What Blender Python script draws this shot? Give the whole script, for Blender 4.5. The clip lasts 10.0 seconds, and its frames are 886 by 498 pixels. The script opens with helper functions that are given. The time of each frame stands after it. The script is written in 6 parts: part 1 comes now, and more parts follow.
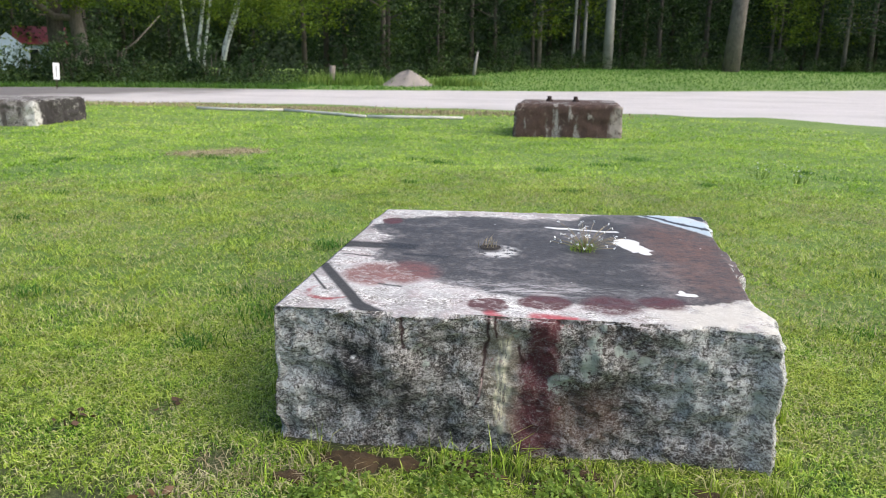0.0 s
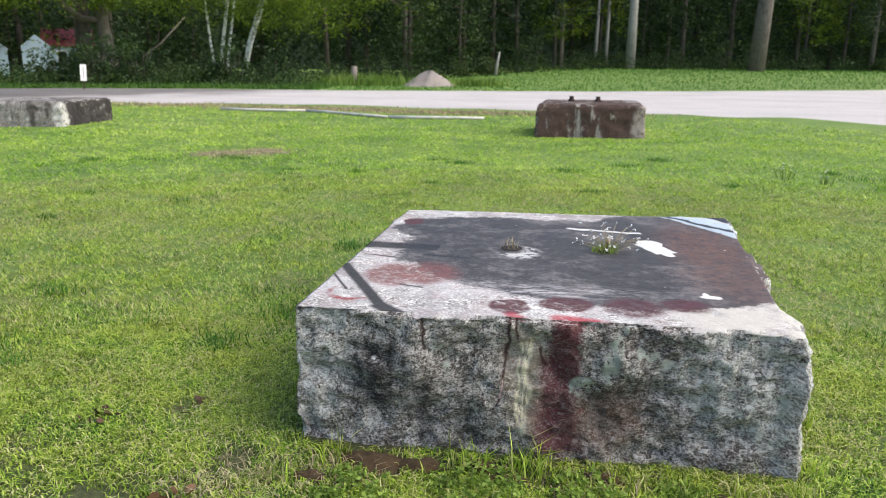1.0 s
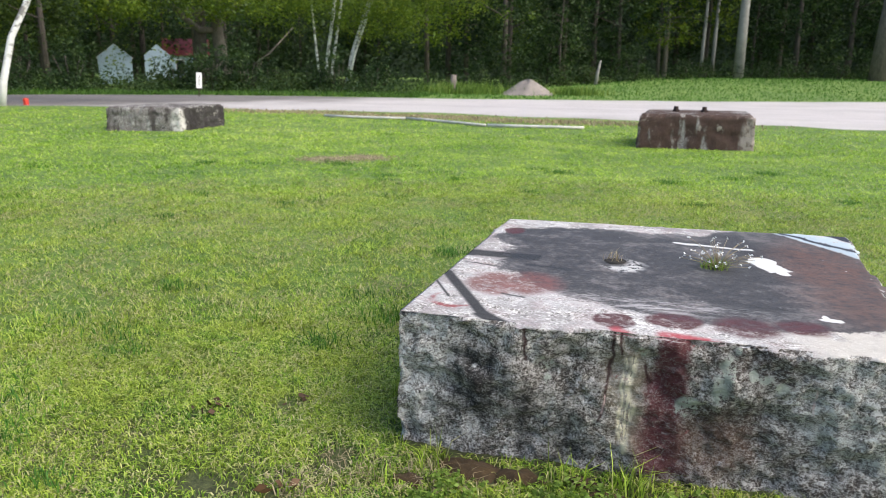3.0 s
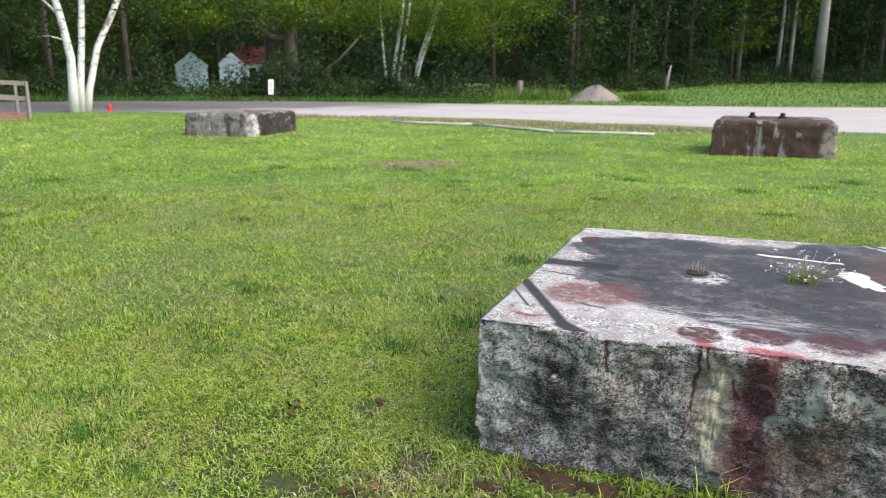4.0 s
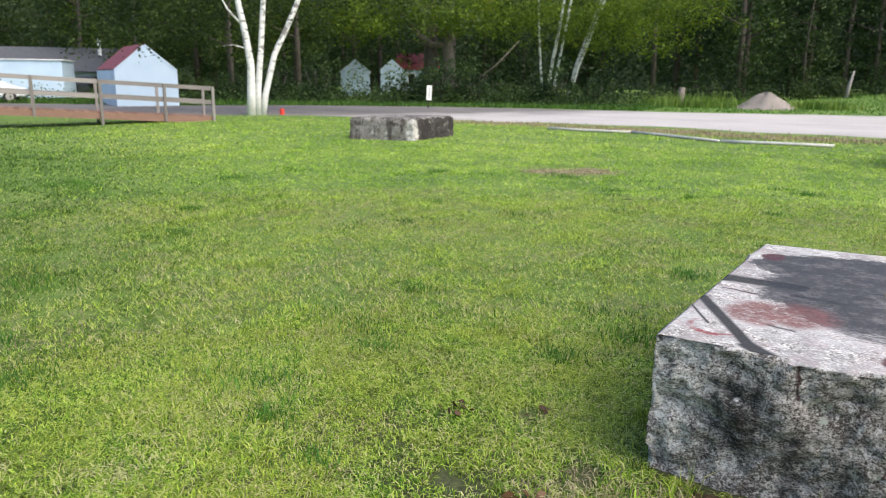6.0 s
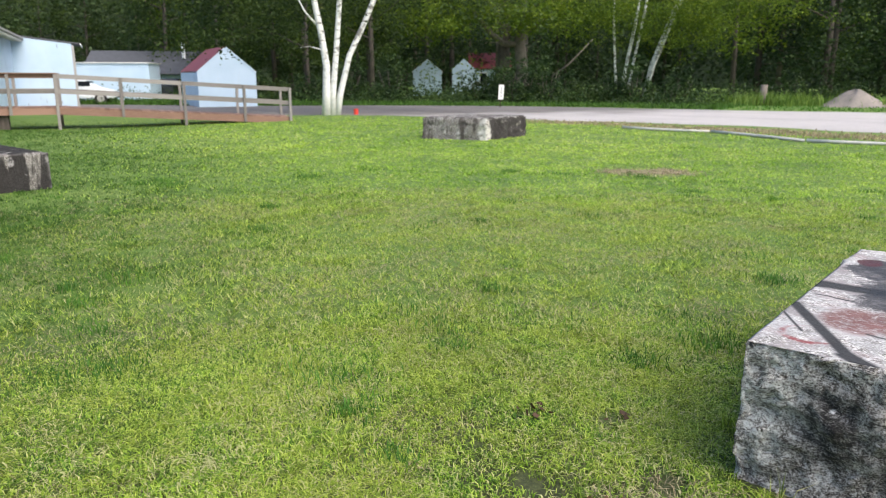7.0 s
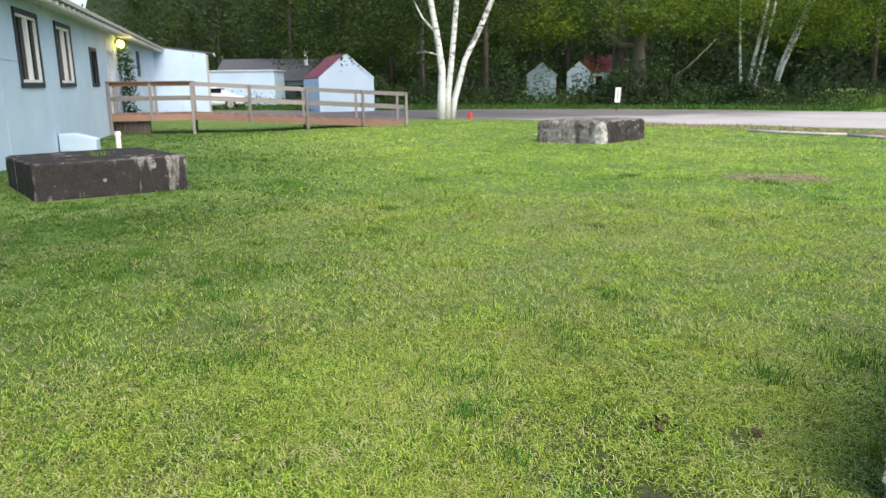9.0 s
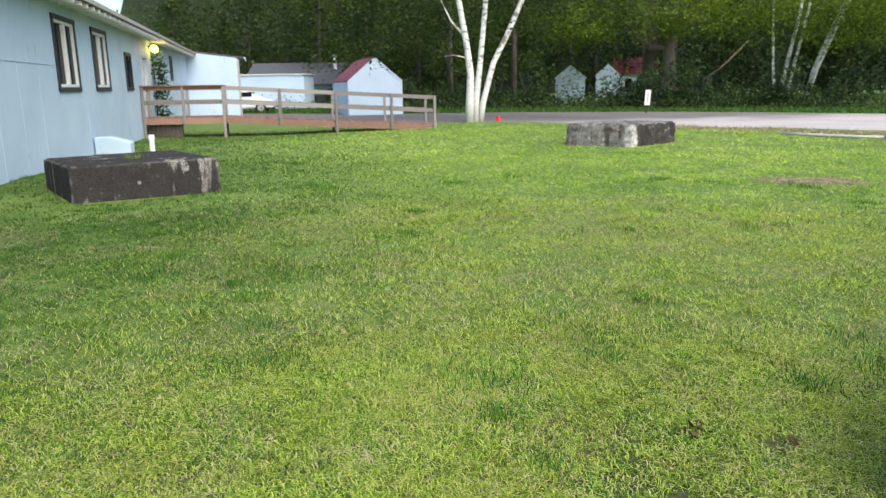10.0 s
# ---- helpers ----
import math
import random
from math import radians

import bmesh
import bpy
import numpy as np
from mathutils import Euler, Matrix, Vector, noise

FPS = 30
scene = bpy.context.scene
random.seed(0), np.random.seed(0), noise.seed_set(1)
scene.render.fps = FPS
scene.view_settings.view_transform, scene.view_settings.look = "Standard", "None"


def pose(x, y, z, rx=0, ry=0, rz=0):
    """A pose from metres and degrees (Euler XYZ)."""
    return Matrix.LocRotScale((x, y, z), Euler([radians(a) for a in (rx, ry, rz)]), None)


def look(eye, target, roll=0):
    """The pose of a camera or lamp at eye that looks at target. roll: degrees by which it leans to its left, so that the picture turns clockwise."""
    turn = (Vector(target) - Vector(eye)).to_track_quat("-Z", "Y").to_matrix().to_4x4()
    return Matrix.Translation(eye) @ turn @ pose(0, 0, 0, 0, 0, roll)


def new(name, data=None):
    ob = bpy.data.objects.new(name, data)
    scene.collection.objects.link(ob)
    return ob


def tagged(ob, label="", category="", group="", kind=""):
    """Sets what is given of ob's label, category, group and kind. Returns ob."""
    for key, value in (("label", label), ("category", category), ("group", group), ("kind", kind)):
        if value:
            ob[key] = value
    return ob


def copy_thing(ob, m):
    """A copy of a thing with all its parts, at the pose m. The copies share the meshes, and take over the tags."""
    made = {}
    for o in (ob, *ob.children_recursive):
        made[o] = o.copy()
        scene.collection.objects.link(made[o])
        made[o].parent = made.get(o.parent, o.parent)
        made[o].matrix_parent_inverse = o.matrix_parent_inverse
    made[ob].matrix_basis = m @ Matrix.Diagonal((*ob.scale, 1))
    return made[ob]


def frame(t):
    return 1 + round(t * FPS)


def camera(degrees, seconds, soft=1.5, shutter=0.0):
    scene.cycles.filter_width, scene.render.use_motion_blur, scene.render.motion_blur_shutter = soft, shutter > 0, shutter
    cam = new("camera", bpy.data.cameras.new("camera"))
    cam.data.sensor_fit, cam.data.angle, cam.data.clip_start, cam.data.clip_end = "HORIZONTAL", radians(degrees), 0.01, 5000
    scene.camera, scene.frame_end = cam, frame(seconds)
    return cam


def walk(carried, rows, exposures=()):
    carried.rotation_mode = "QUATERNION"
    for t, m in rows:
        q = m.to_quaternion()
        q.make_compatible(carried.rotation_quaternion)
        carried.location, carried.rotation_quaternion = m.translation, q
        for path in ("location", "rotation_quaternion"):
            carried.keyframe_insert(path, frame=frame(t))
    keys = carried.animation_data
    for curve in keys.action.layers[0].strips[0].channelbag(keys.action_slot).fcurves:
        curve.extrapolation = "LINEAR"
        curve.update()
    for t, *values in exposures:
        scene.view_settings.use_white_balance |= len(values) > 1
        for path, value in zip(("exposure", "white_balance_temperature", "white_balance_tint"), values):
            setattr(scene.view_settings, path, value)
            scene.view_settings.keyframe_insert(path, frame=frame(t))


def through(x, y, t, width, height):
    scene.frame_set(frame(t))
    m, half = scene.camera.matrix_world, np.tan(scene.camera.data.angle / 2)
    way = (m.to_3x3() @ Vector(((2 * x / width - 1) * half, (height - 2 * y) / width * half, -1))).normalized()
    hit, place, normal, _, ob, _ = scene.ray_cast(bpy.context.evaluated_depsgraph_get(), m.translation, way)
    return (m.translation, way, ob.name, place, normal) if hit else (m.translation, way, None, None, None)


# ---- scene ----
cam = camera(62.7, 10.0, soft=0.85)
cam.data.dof.use_dof, cam.data.dof.focus_distance, cam.data.dof.aperture_fstop = True, 2.8, 3.8
PATH = [
    (0, (0.13, -0.137, 1.491), (-0.031, 1.793, 0.992), 0.9),
    (0.5, (0.131, -0.131, 1.489), (-0.052, 1.797, 0.99), 0.9),
    (1, (0.128, -0.131, 1.492), (-0.09, 1.793, 0.993), 0.7),
    (1.5, (0.116, -0.132, 1.492), (-0.149, 1.787, 0.994), 0.7),
    (2, (0.102, -0.134, 1.493), (-0.223, 1.776, 0.998), 0.6),
    (2.5, (0.089, -0.13, 1.496), (-0.305, 1.769, 1.006), 0.6),
    (3.8, (0.036, -0.168, 1.494), (-0.563, 1.683, 1.028), 0.7),
    (4, (0.012, -0.165, 1.507), (-0.622, 1.674, 1.039), 0.5),
    (4.5, (-0.011, -0.175, 1.506), (-0.734, 1.631, 1.043), 0.5),
    (5, (-0.039, -0.192, 1.506), (-0.853, 1.576, 1.046), 0.5),
    (5.5, (-0.074, -0.205, 1.506), (-0.983, 1.517, 1.047), 0.5),
    (6.8, (-0.129, -0.24, 1.51), (-1.252, 1.351, 1.054), 0.3),
    (7, (-0.141, -0.245, 1.51), (-1.294, 1.323, 1.052), 0.1),
    (7.5, (-0.156, -0.256, 1.505), (-1.381, 1.257, 1.048), -0.0),
    (8, (-0.171, -0.272, 1.508), (-1.458, 1.189, 1.052), -0.2),
    (8.5, (-0.178, -0.278, 1.51), (-1.518, 1.136, 1.057), -0.4),
    (9, (-0.188, -0.288, 1.509), (-1.57, 1.087, 1.062), -0.6),
    (9.5, (-0.197, -0.297, 1.507), (-1.611, 1.047, 1.065), -0.8),
    (10, (-0.201, -0.306, 1.508), (-1.636, 1.017, 1.07), -0.8),
]
walk(cam, [(t, look(eye, target, roll)) for t, eye, target, roll in PATH])

# ---- light ----
SUN_ELEVATION, SUN_AZIMUTH = 47.0, 98.0
world = bpy.data.worlds.new("sky")
scene.world = world
world.use_nodes = True
wn = world.node_tree
sky = wn.nodes.new("ShaderNodeTexSky")
sky.sky_type = "NISHITA"
sky.sun_disc = False
sky.sun_elevation = radians(SUN_ELEVATION)
sky.sun_rotation = radians(SUN_AZIMUTH)
sky.air_density, sky.dust_density, sky.ozone_density = 1.0, 3.0, 1.0
wn.links.new(sky.outputs["Color"], wn.nodes["Background"].inputs["Color"])
wn.nodes["Background"].inputs["Strength"].default_value = 0.228
sun = new("sun", bpy.data.lights.new("sun", "SUN"))
sun.data.energy = 2.1
sun.data.angle = radians(56)
sun.data.color = (1.0, 0.955, 0.87)
az, el = radians(SUN_AZIMUTH), radians(SUN_ELEVATION)
sun.matrix_world = look((math.sin(az) * math.cos(el) * 50, math.cos(az) * math.cos(el) * 50, math.sin(el) * 50), (0, 0, 0))
scene.view_settings.exposure = 0.42


# ---- materials ----
class Mat:
    """A small builder of node materials, in the object's own coordinates."""

    def __init__(self, name, offset=(0, 0, 0)):
        self.m = bpy.data.materials.new(name)
        self.m.use_nodes = True
        self.t = self.m.node_tree
        self.bsdf = self.t.nodes["Principled BSDF"]
        self.co = self.t.nodes.new("ShaderNodeTexCoord").outputs["Object"]
        self.offset = offset
        self._xyz = None

    def put(self, socket, value):
        if isinstance(value, bpy.types.NodeSocket):
            self.t.links.new(value, socket)
        elif isinstance(value, (tuple, list)) and len(value) == 3 and socket.type == "RGBA":
            socket.default_value = (*value, 1)
        else:
            socket.default_value = value

    def math(self, op, a, b=0.0, c=0.0, clamp=False):
        n = self.t.nodes.new("ShaderNodeMath")
        n.operation, n.use_clamp = op, clamp
        for s, v in zip(n.inputs, (a, b, c)):
            self.put(s, v)
        return n.outputs[0]

    def noise(self, scale, detail=3.0, rough=0.55, stretch=None, distortion=0.0):
        n = self.t.nodes.new("ShaderNodeTexNoise")
        n.inputs["Scale"].default_value = scale
        n.inputs["Detail"].default_value = detail
        n.inputs["Roughness"].default_value = rough
        n.inputs["Distortion"].default_value = distortion
        vec = self.co
        if stretch:
            mp = self.t.nodes.new("ShaderNodeMapping")
            mp.inputs["Scale"].default_value = stretch
            self.t.links.new(self.co, mp.inputs["Vector"])
            vec = mp.outputs[0]
        self.t.links.new(vec, n.inputs["Vector"])
        return n.outputs["Fac"]

    def voronoi(self, scale, feature="F1"):
        n = self.t.nodes.new("ShaderNodeTexVoronoi")
        n.feature = feature
        n.inputs["Scale"].default_value = scale
        self.t.links.new(self.co, n.inputs["Vector"])
        return n.outputs["Distance"]

    def step(self, v, lo, hi):
        """0 below lo, 1 above hi, smooth between (lo may exceed hi)."""
        n = self.t.nodes.new("ShaderNodeMapRange")
        n.interpolation_type = "SMOOTHSTEP"
        flip = lo > hi
        self.put(n.inputs[0], v)
        n.inputs[1].default_value, n.inputs[2].default_value = min(lo, hi), max(lo, hi)
        n.inputs[3].default_value, n.inputs[4].default_value = (1, 0) if flip else (0, 1)
        return n.outputs[0]

    def mix(self, f, a, b, kind="MIX"):
        n = self.t.nodes.new("ShaderNodeMix")
        n.data_type, n.blend_type = "RGBA", kind
        self.put(n.inputs[0], f)
        self.put(n.inputs[6], a)
        self.put(n.inputs[7], b)
        return n.outputs[2]

    def ramp(self, f, *stops):
        n = self.t.nodes.new("ShaderNodeValToRGB")
        e = n.color_ramp.elements
        while len(e) < len(stops):
            e.new(0.5)
        for k, (p, c) in zip(e, stops):
            k.position, k.color = p, (*c, 1)
        self.put(n.inputs[0], f)
        return n.outputs[0]

    def island(self):
        return self.t.nodes.new("ShaderNodeNewGeometry").outputs["Random Per Island"]

    def each(self):
        return self.t.nodes.new("ShaderNodeObjectInfo").outputs["Random"]

    def normal_z(self):
        n = self.t.nodes.new("ShaderNodeSeparateXYZ")
        self.t.links.new(self.t.nodes.new("ShaderNodeNewGeometry").outputs["True Normal"], n.inputs[0])
        return n.outputs[2]

    def xyz(self):
        if self._xyz is None:
            n = self.t.nodes.new("ShaderNodeSeparateXYZ")
            self.t.links.new(self.co, n.inputs[0])
            self._xyz = n.outputs
        return self._xyz

    def warp(self, amount, scale=9.0):
        """Makes all later marks wander by a noise."""
        n = self.t.nodes.new("ShaderNodeTexNoise")
        n.inputs["Scale"].default_value, n.inputs["Detail"].default_value = scale, 4
        self.t.links.new(self.co, n.inputs["Vector"])
        s = self.t.nodes.new("ShaderNodeVectorMath")
        s.operation = "SUBTRACT"
        s.inputs[1].default_value = (0.5, 0.5, 0.5)
        self.t.links.new(n.outputs["Color"], s.inputs[0])
        k = self.t.nodes.new("ShaderNodeVectorMath")
        k.operation = "SCALE"
        k.inputs[3].default_value = amount
        self.t.links.new(s.outputs[0], k.inputs[0])
        a = self.t.nodes.new("ShaderNodeVectorMath")
        self.t.links.new(self.co, a.inputs[0])
        self.t.links.new(k.outputs[0], a.inputs[1])
        n = self.t.nodes.new("ShaderNodeSeparateXYZ")
        self.t.links.new(a.outputs[0], n.inputs[0])
        self._xyz = n.outputs

    def spot(self, cx, cy, rx, ry, soft=0.2, axes=(0, 1)):
        o = self.xyz()
        a = self.math("DIVIDE", self.math("SUBTRACT", o[axes[0]], cx - self.offset[axes[0]]), rx)
        b = self.math("DIVIDE", self.math("SUBTRACT", o[axes[1]], cy - self.offset[axes[1]]), ry)
        d = self.math("SQRT", self.math("ADD", self.math("MULTIPLY", a, a), self.math("MULTIPLY", b, b)))
        return self.step(d, 1 + soft, 1 - soft)

    def bar(self, x0, y0, x1, y1, half, soft=0.01, axes=(0, 1)):
        o = self.xyz()
        length = math.hypot(x1 - x0, y1 - y0)
        dx, dy = (x1 - x0) / length, (y1 - y0) / length
        px = self.math("SUBTRACT", o[axes[0]], (x0 + x1) / 2 - self.offset[axes[0]])
        py = self.math("SUBTRACT", o[axes[1]], (y0 + y1) / 2 - self.offset[axes[1]])
        along = self.math("ABSOLUTE", self.math("ADD", self.math("MULTIPLY", px, dx), self.math("MULTIPLY", py, dy)))
        across = self.math("ABSOLUTE", self.math("SUBTRACT", self.math("MULTIPLY", px, dy), self.math("MULTIPLY", py, dx)))
        return self.math("MULTIPLY", self.step(along, length / 2 + soft, length / 2 - soft), self.step(across, half + soft, max(half - soft, 0)))

    def times(self, a, b):
        return self.math("MULTIPLY", a, b)

    def either(self, *masks):
        out = masks[0]
        for m in masks[1:]:
            out = self.math("MAXIMUM", out, m)
        return out

    def bump(self, height, strength, distance):
        n = self.t.nodes.new("ShaderNodeBump")
        n.inputs["Strength"].default_value = strength
        n.inputs["Distance"].default_value = distance
        self.put(n.inputs["Height"], height)
        self.t.links.new(n.outputs[0], self.bsdf.inputs["Normal"])

    def done(self, color, rough=0.8, metal=0.0, spec=None):
        self.put(self.bsdf.inputs["Base Color"], color)
        self.put(self.bsdf.inputs["Roughness"], rough)
        self.put(self.bsdf.inputs["Metallic"], metal)
        if spec is not None:
            self.bsdf.inputs["Specular IOR Level"].default_value = spec
        return self.m

    def leafy(self, color, rough=0.55, through=0.35):
        """A thin leaf: part of the light passes through."""
        self.done(color, rough, spec=0.3)
        tr = self.t.nodes.new("ShaderNodeBsdfTranslucent")
        self.put(tr.inputs["Color"], color)
        mx = self.t.nodes.new("ShaderNodeMixShader")
        mx.inputs[0].default_value = through
        out = self.t.nodes["Material Output"]
        self.t.links.new(self.bsdf.outputs[0], mx.inputs[1])
        self.t.links.new(tr.outputs[0], mx.inputs[2])
        self.t.links.new(mx.outputs[0], out.inputs["Surface"])
        return self.m


def plain(name, color, rough=0.6, metal=0.0, scale=6.0, vary=0.25, grain=0.2):
    """A surface with soft stains at two scales and a slight relief."""
    m = Mat(name)
    n = m.math("ADD", m.times(m.noise(scale), 0.6), m.times(m.noise(scale * 9), 0.4))
    dark = tuple(c * (1 - vary) for c in color)
    light = tuple(min(1, c * (1 + vary * 0.5)) for c in color)
    m.bump(m.noise(scale * 14), grain, 0.004)
    return m.done(m.ramp(n, (0.3, dark), (0.7, light)), rough, metal)


def leaf_material(name, dark, mid, light, scale=0.5, through=0.35):
    m = Mat(name)
    f = m.math("ADD", m.times(m.island(), 0.20), m.math("ADD", m.times(m.noise(scale, 4, 0.65), 0.95), -0.03))
    return m.leafy(m.ramp(f, (0.32, dark), (0.55, mid), (0.78, light)), 0.6, through)


def grass_material(name="grass_blades", own=0.50, dry=0.0, lift=0.0):
    """own: how much single blades differ from one another; dry: more straw and yellow in it."""
    m = Mat(name)
    big = m.noise(0.16, 3, 0.6)
    mid = m.noise(0.9, 3, 0.6)
    clump = m.noise(10, 4, 0.75)
    f = m.math("ADD", m.math("ADD", m.times(big, 0.34), m.times(mid, 0.36)), m.math("ADD", m.times(m.island(), own), m.math("ADD", m.times(clump, 0.46), 0.5 * (0.26 - own) + lift)))
    green = m.ramp(f, (0.44, (0.018, 0.055, 0.008)), (0.58, (0.105, 0.240, 0.018)), (0.70, (0.290, 0.465, 0.038)), (0.86, (0.520, 0.620, 0.120)))
    straw = m.step(m.math("ADD", m.times(m.island(), 0.5), m.times(m.noise(1.7, 3), 0.55)), 0.70 - 0.5 * dry, 0.77 - 0.5 * dry)
    green = m.mix(m.times(m.step(m.noise(2.3, 4, 0.65), 0.30, 0.62), 5.5 * dry), green, m.mix(f, (0.11, 0.16, 0.014), (0.46, 0.50, 0.075)))
    return m.leafy(m.mix(m.times(straw, 0.7), green, (0.50, 0.44, 0.27)), 0.45, 0.3)


def ground_material():
    m = Mat("lawn_soil")
    big = m.noise(0.16, 3, 0.6)
    mid = m.noise(0.9, 3, 0.6)
    fine = m.noise(48, 6, 0.75)
    f = m.math("ADD", m.math("ADD", m.times(big, 0.28), m.times(mid, 0.26)), m.times(fine, 0.46))
    near = m.ramp(f, (0.38, (0.022, 0.022, 0.008)), (0.47, (0.050, 0.056, 0.016)), (0.56, (0.105, 0.118, 0.036)), (0.68, (0.27, 0.235, 0.13)))
    far = m.ramp(f, (0.38, (0.070, 0.130, 0.018)), (0.52, (0.115, 0.190, 0.026)), (0.66, (0.185, 0.245, 0.050)))
    x, y = m.xyz()[0], m.xyz()[1]
    away = m.math("SQRT", m.math("ADD", m.times(x, x), m.times(y, y)))
    m.bump(fine, 0.7, 0.03)
    return m.done(m.mix(m.step(m.math("ADD", away, m.times(mid, 4.0)), 3.6, 7.5), near, far), 0.9)


def gravel_material():
    m = Mat("pale_gravel")
    a, b, c = m.noise(0.35, 4), m.noise(5, 4, 0.7), m.noise(60, 3)
    tracks = m.noise(0.5, 2, 0.5, (0.12, 1.6, 1))
    f = m.math("ADD", m.math("ADD", m.times(a, 0.3), m.times(b, 0.25)), m.math("ADD", m.times(c, 0.2), m.times(tracks, 0.25)))
    m.bump(m.math("ADD", c, m.voronoi(40)), 0.5, 0.02)
    pale = m.ramp(f, (0.3, (0.29, 0.265, 0.25)), (0.5, (0.44, 0.405, 0.385)), (0.7, (0.55, 0.515, 0.495)))
    drive = m.ramp(f, (0.3, (0.095, 0.085, 0.078)), (0.5, (0.155, 0.140, 0.130)), (0.7, (0.23, 0.21, 0.195)))
    o = m.xyz()
    worn = m.step(m.math("ADD", m.math("ADD", o[0], m.times(o[1], -0.55)), m.times(a, 6.0)), -25.0, -31.0)
    return m.done(m.mix(worn, pale, drive), 0.92)


def granite_base(m):
    """Speckled grey granite with pale and dark grains."""
    grain = m.noise(75, 6, 0.85)
    speck = m.voronoi(120)
    cloud = m.noise(4.0, 5, 0.65)
    f = m.math("ADD", m.math("ADD", m.times(grain, 0.62), m.times(speck, 0.22)), m.times(cloud, 0.2))
    return m.ramp(f, (0.36, (0.030, 0.026, 0.023)), (0.47, (0.120, 0.108, 0.097)), (0.56, (0.270, 0.254, 0.234)), (0.66, (0.56, 0.545, 0.515)))


def painted_granite(offset):
    """The big block: flaking dark paint on the top, red and pale runs and lichen on the rough sides."""
    m = Mat("painted_granite", offset)
    grit = m.noise(38, 5, 0.7)
    fleck = m.noise(24, 6, 0.8, (1.5, 1.5, 2.7), 1.2)
    cloud = m.noise(13, 4, 0.65)
    f = m.math("ADD", m.math("ADD", m.times(m.noise(80, 5, 0.85), 0.40), m.times(fleck, 0.45)), m.math("ADD", m.times(cloud, 0.22), m.times(m.voronoi(130), 0.10)))
    stone = m.ramp(f, (0.50, (0.045, 0.038, 0.033)), (0.55, (0.175, 0.158, 0.140)), (0.59, (0.390, 0.370, 0.340)), (0.645, (0.80, 0.78, 0.74)))
    m.warp(0.07, 8.0)
    flat = m.step(m.normal_z(), 0.72, 0.9)
    n = m.noise(6, 5, 0.7)
    chips = m.noise(24, 5, 0.75)
    # top: pale worn margin
    margin = m.mix(m.times(m.step(m.noise(9, 6, 0.75), 0.34, 0.60), 0.85), stone, m.mix(m.noise(30, 4, 0.7), (0.36, 0.35, 0.34), (0.52, 0.51, 0.50)))
    margin = m.mix(m.times(m.step(m.noise(4.5, 6, 0.8), 0.52, 0.60), 0.65), margin, (0.22, 0.19, 0.185))
    margin = m.mix(m.times(m.step(m.noise(5.5, 4, 0.7), 0.47, 0.64), 0.22), margin, (0.42, 0.27, 0.27))
    margin = m.mix(m.times(m.step(m.noise(95, 4, 0.8), 0.54, 0.61), 0.5), margin, (0.15, 0.13, 0.125))
    cream = m.times(m.spot(1.06, 2.58, 0.34, 0.26, 0.35), m.step(n, 0.30, 0.48))
    margin = m.mix(m.times(cream, 0.8), margin, m.mix(chips, (0.44, 0.40, 0.34), (0.60, 0.57, 0.51)))
    # broad dark paint
    field = m.either(m.spot(0.42, 3.50, 0.90, 0.74, 0.3), m.spot(0.92, 3.68, 0.48, 0.86, 0.25), m.spot(0.60, 3.02, 0.66, 0.36, 0.35), m.spot(-0.05, 3.95, 0.55, 0.34, 0.4))
    field = m.step(m.math("ADD", m.math("ADD", m.times(field, 0.62), m.times(n, 0.55)), m.times(m.noise(30, 6, 0.8), 0.42)), 0.70, 0.82)
    black = m.ramp(m.math("ADD", m.times(m.noise(3.0, 5, 0.7), 0.6), m.math("ADD", m.times(chips, 0.25), m.times(m.noise(85, 4, 0.8), 0.2))), (0.34, (0.022, 0.021, 0.022)), (0.52, (0.056, 0.054, 0.055)), (0.66, (0.17, 0.155, 0.15)))
    brown = m.either(m.times(m.spot(1.08, 3.70, 0.22, 0.55, 0.6), 0.85), m.times(m.spot(1.12, 3.15, 0.25, 0.40, 0.6), 0.7))
    black = m.mix(m.times(brown, m.step(chips, 0.30, 0.60)), black, (0.13, 0.066, 0.048))
    smear = m.times(m.spot(-0.02, 2.83, 0.60, 0.10, 0.6), m.step(m.noise(13, 6, 0.8, (0.6, 2.0, 1.0)), 0.44, 0.60))
    top = m.mix(m.times(smear, 0.75), m.mix(field, margin, black), (0.46, 0.44, 0.43))
    # dull red rounds along the front, one at the back corner
    wear = m.math("ADD", m.times(m.step(m.noise(22, 5, 0.75), 0.36, 0.54), 0.45), 0.5)
    red = m.either(m.spot(0.08, 2.60, 0.088, 0.085, 0.10), m.spot(0.31, 2.66, 0.10, 0.095, 0.15), m.spot(0.57, 2.66, 0.12, 0.11, 0.3), m.spot(0.79, 2.71, 0.10, 0.085, 0.3), m.spot(-0.525, 4.10, 0.060, 0.085, 0.12))
    top = m.mix(m.times(red, wear), top, m.mix(m.noise(14, 4), (0.045, 0.018, 0.021), (0.105, 0.030, 0.035)))
    rust = m.either(m.spot(-0.44, 2.98, 0.13, 0.17, 0.25), m.spot(-0.30, 3.02, 0.14, 0.17, 0.35))
    top = m.mix(m.times(rust, m.math("ADD", m.times(m.step(chips, 0.35, 0.55), 0.5), 0.4)), top, m.mix(m.noise(10, 4), (0.10, 0.060, 0.056), (0.22, 0.072, 0.064)))
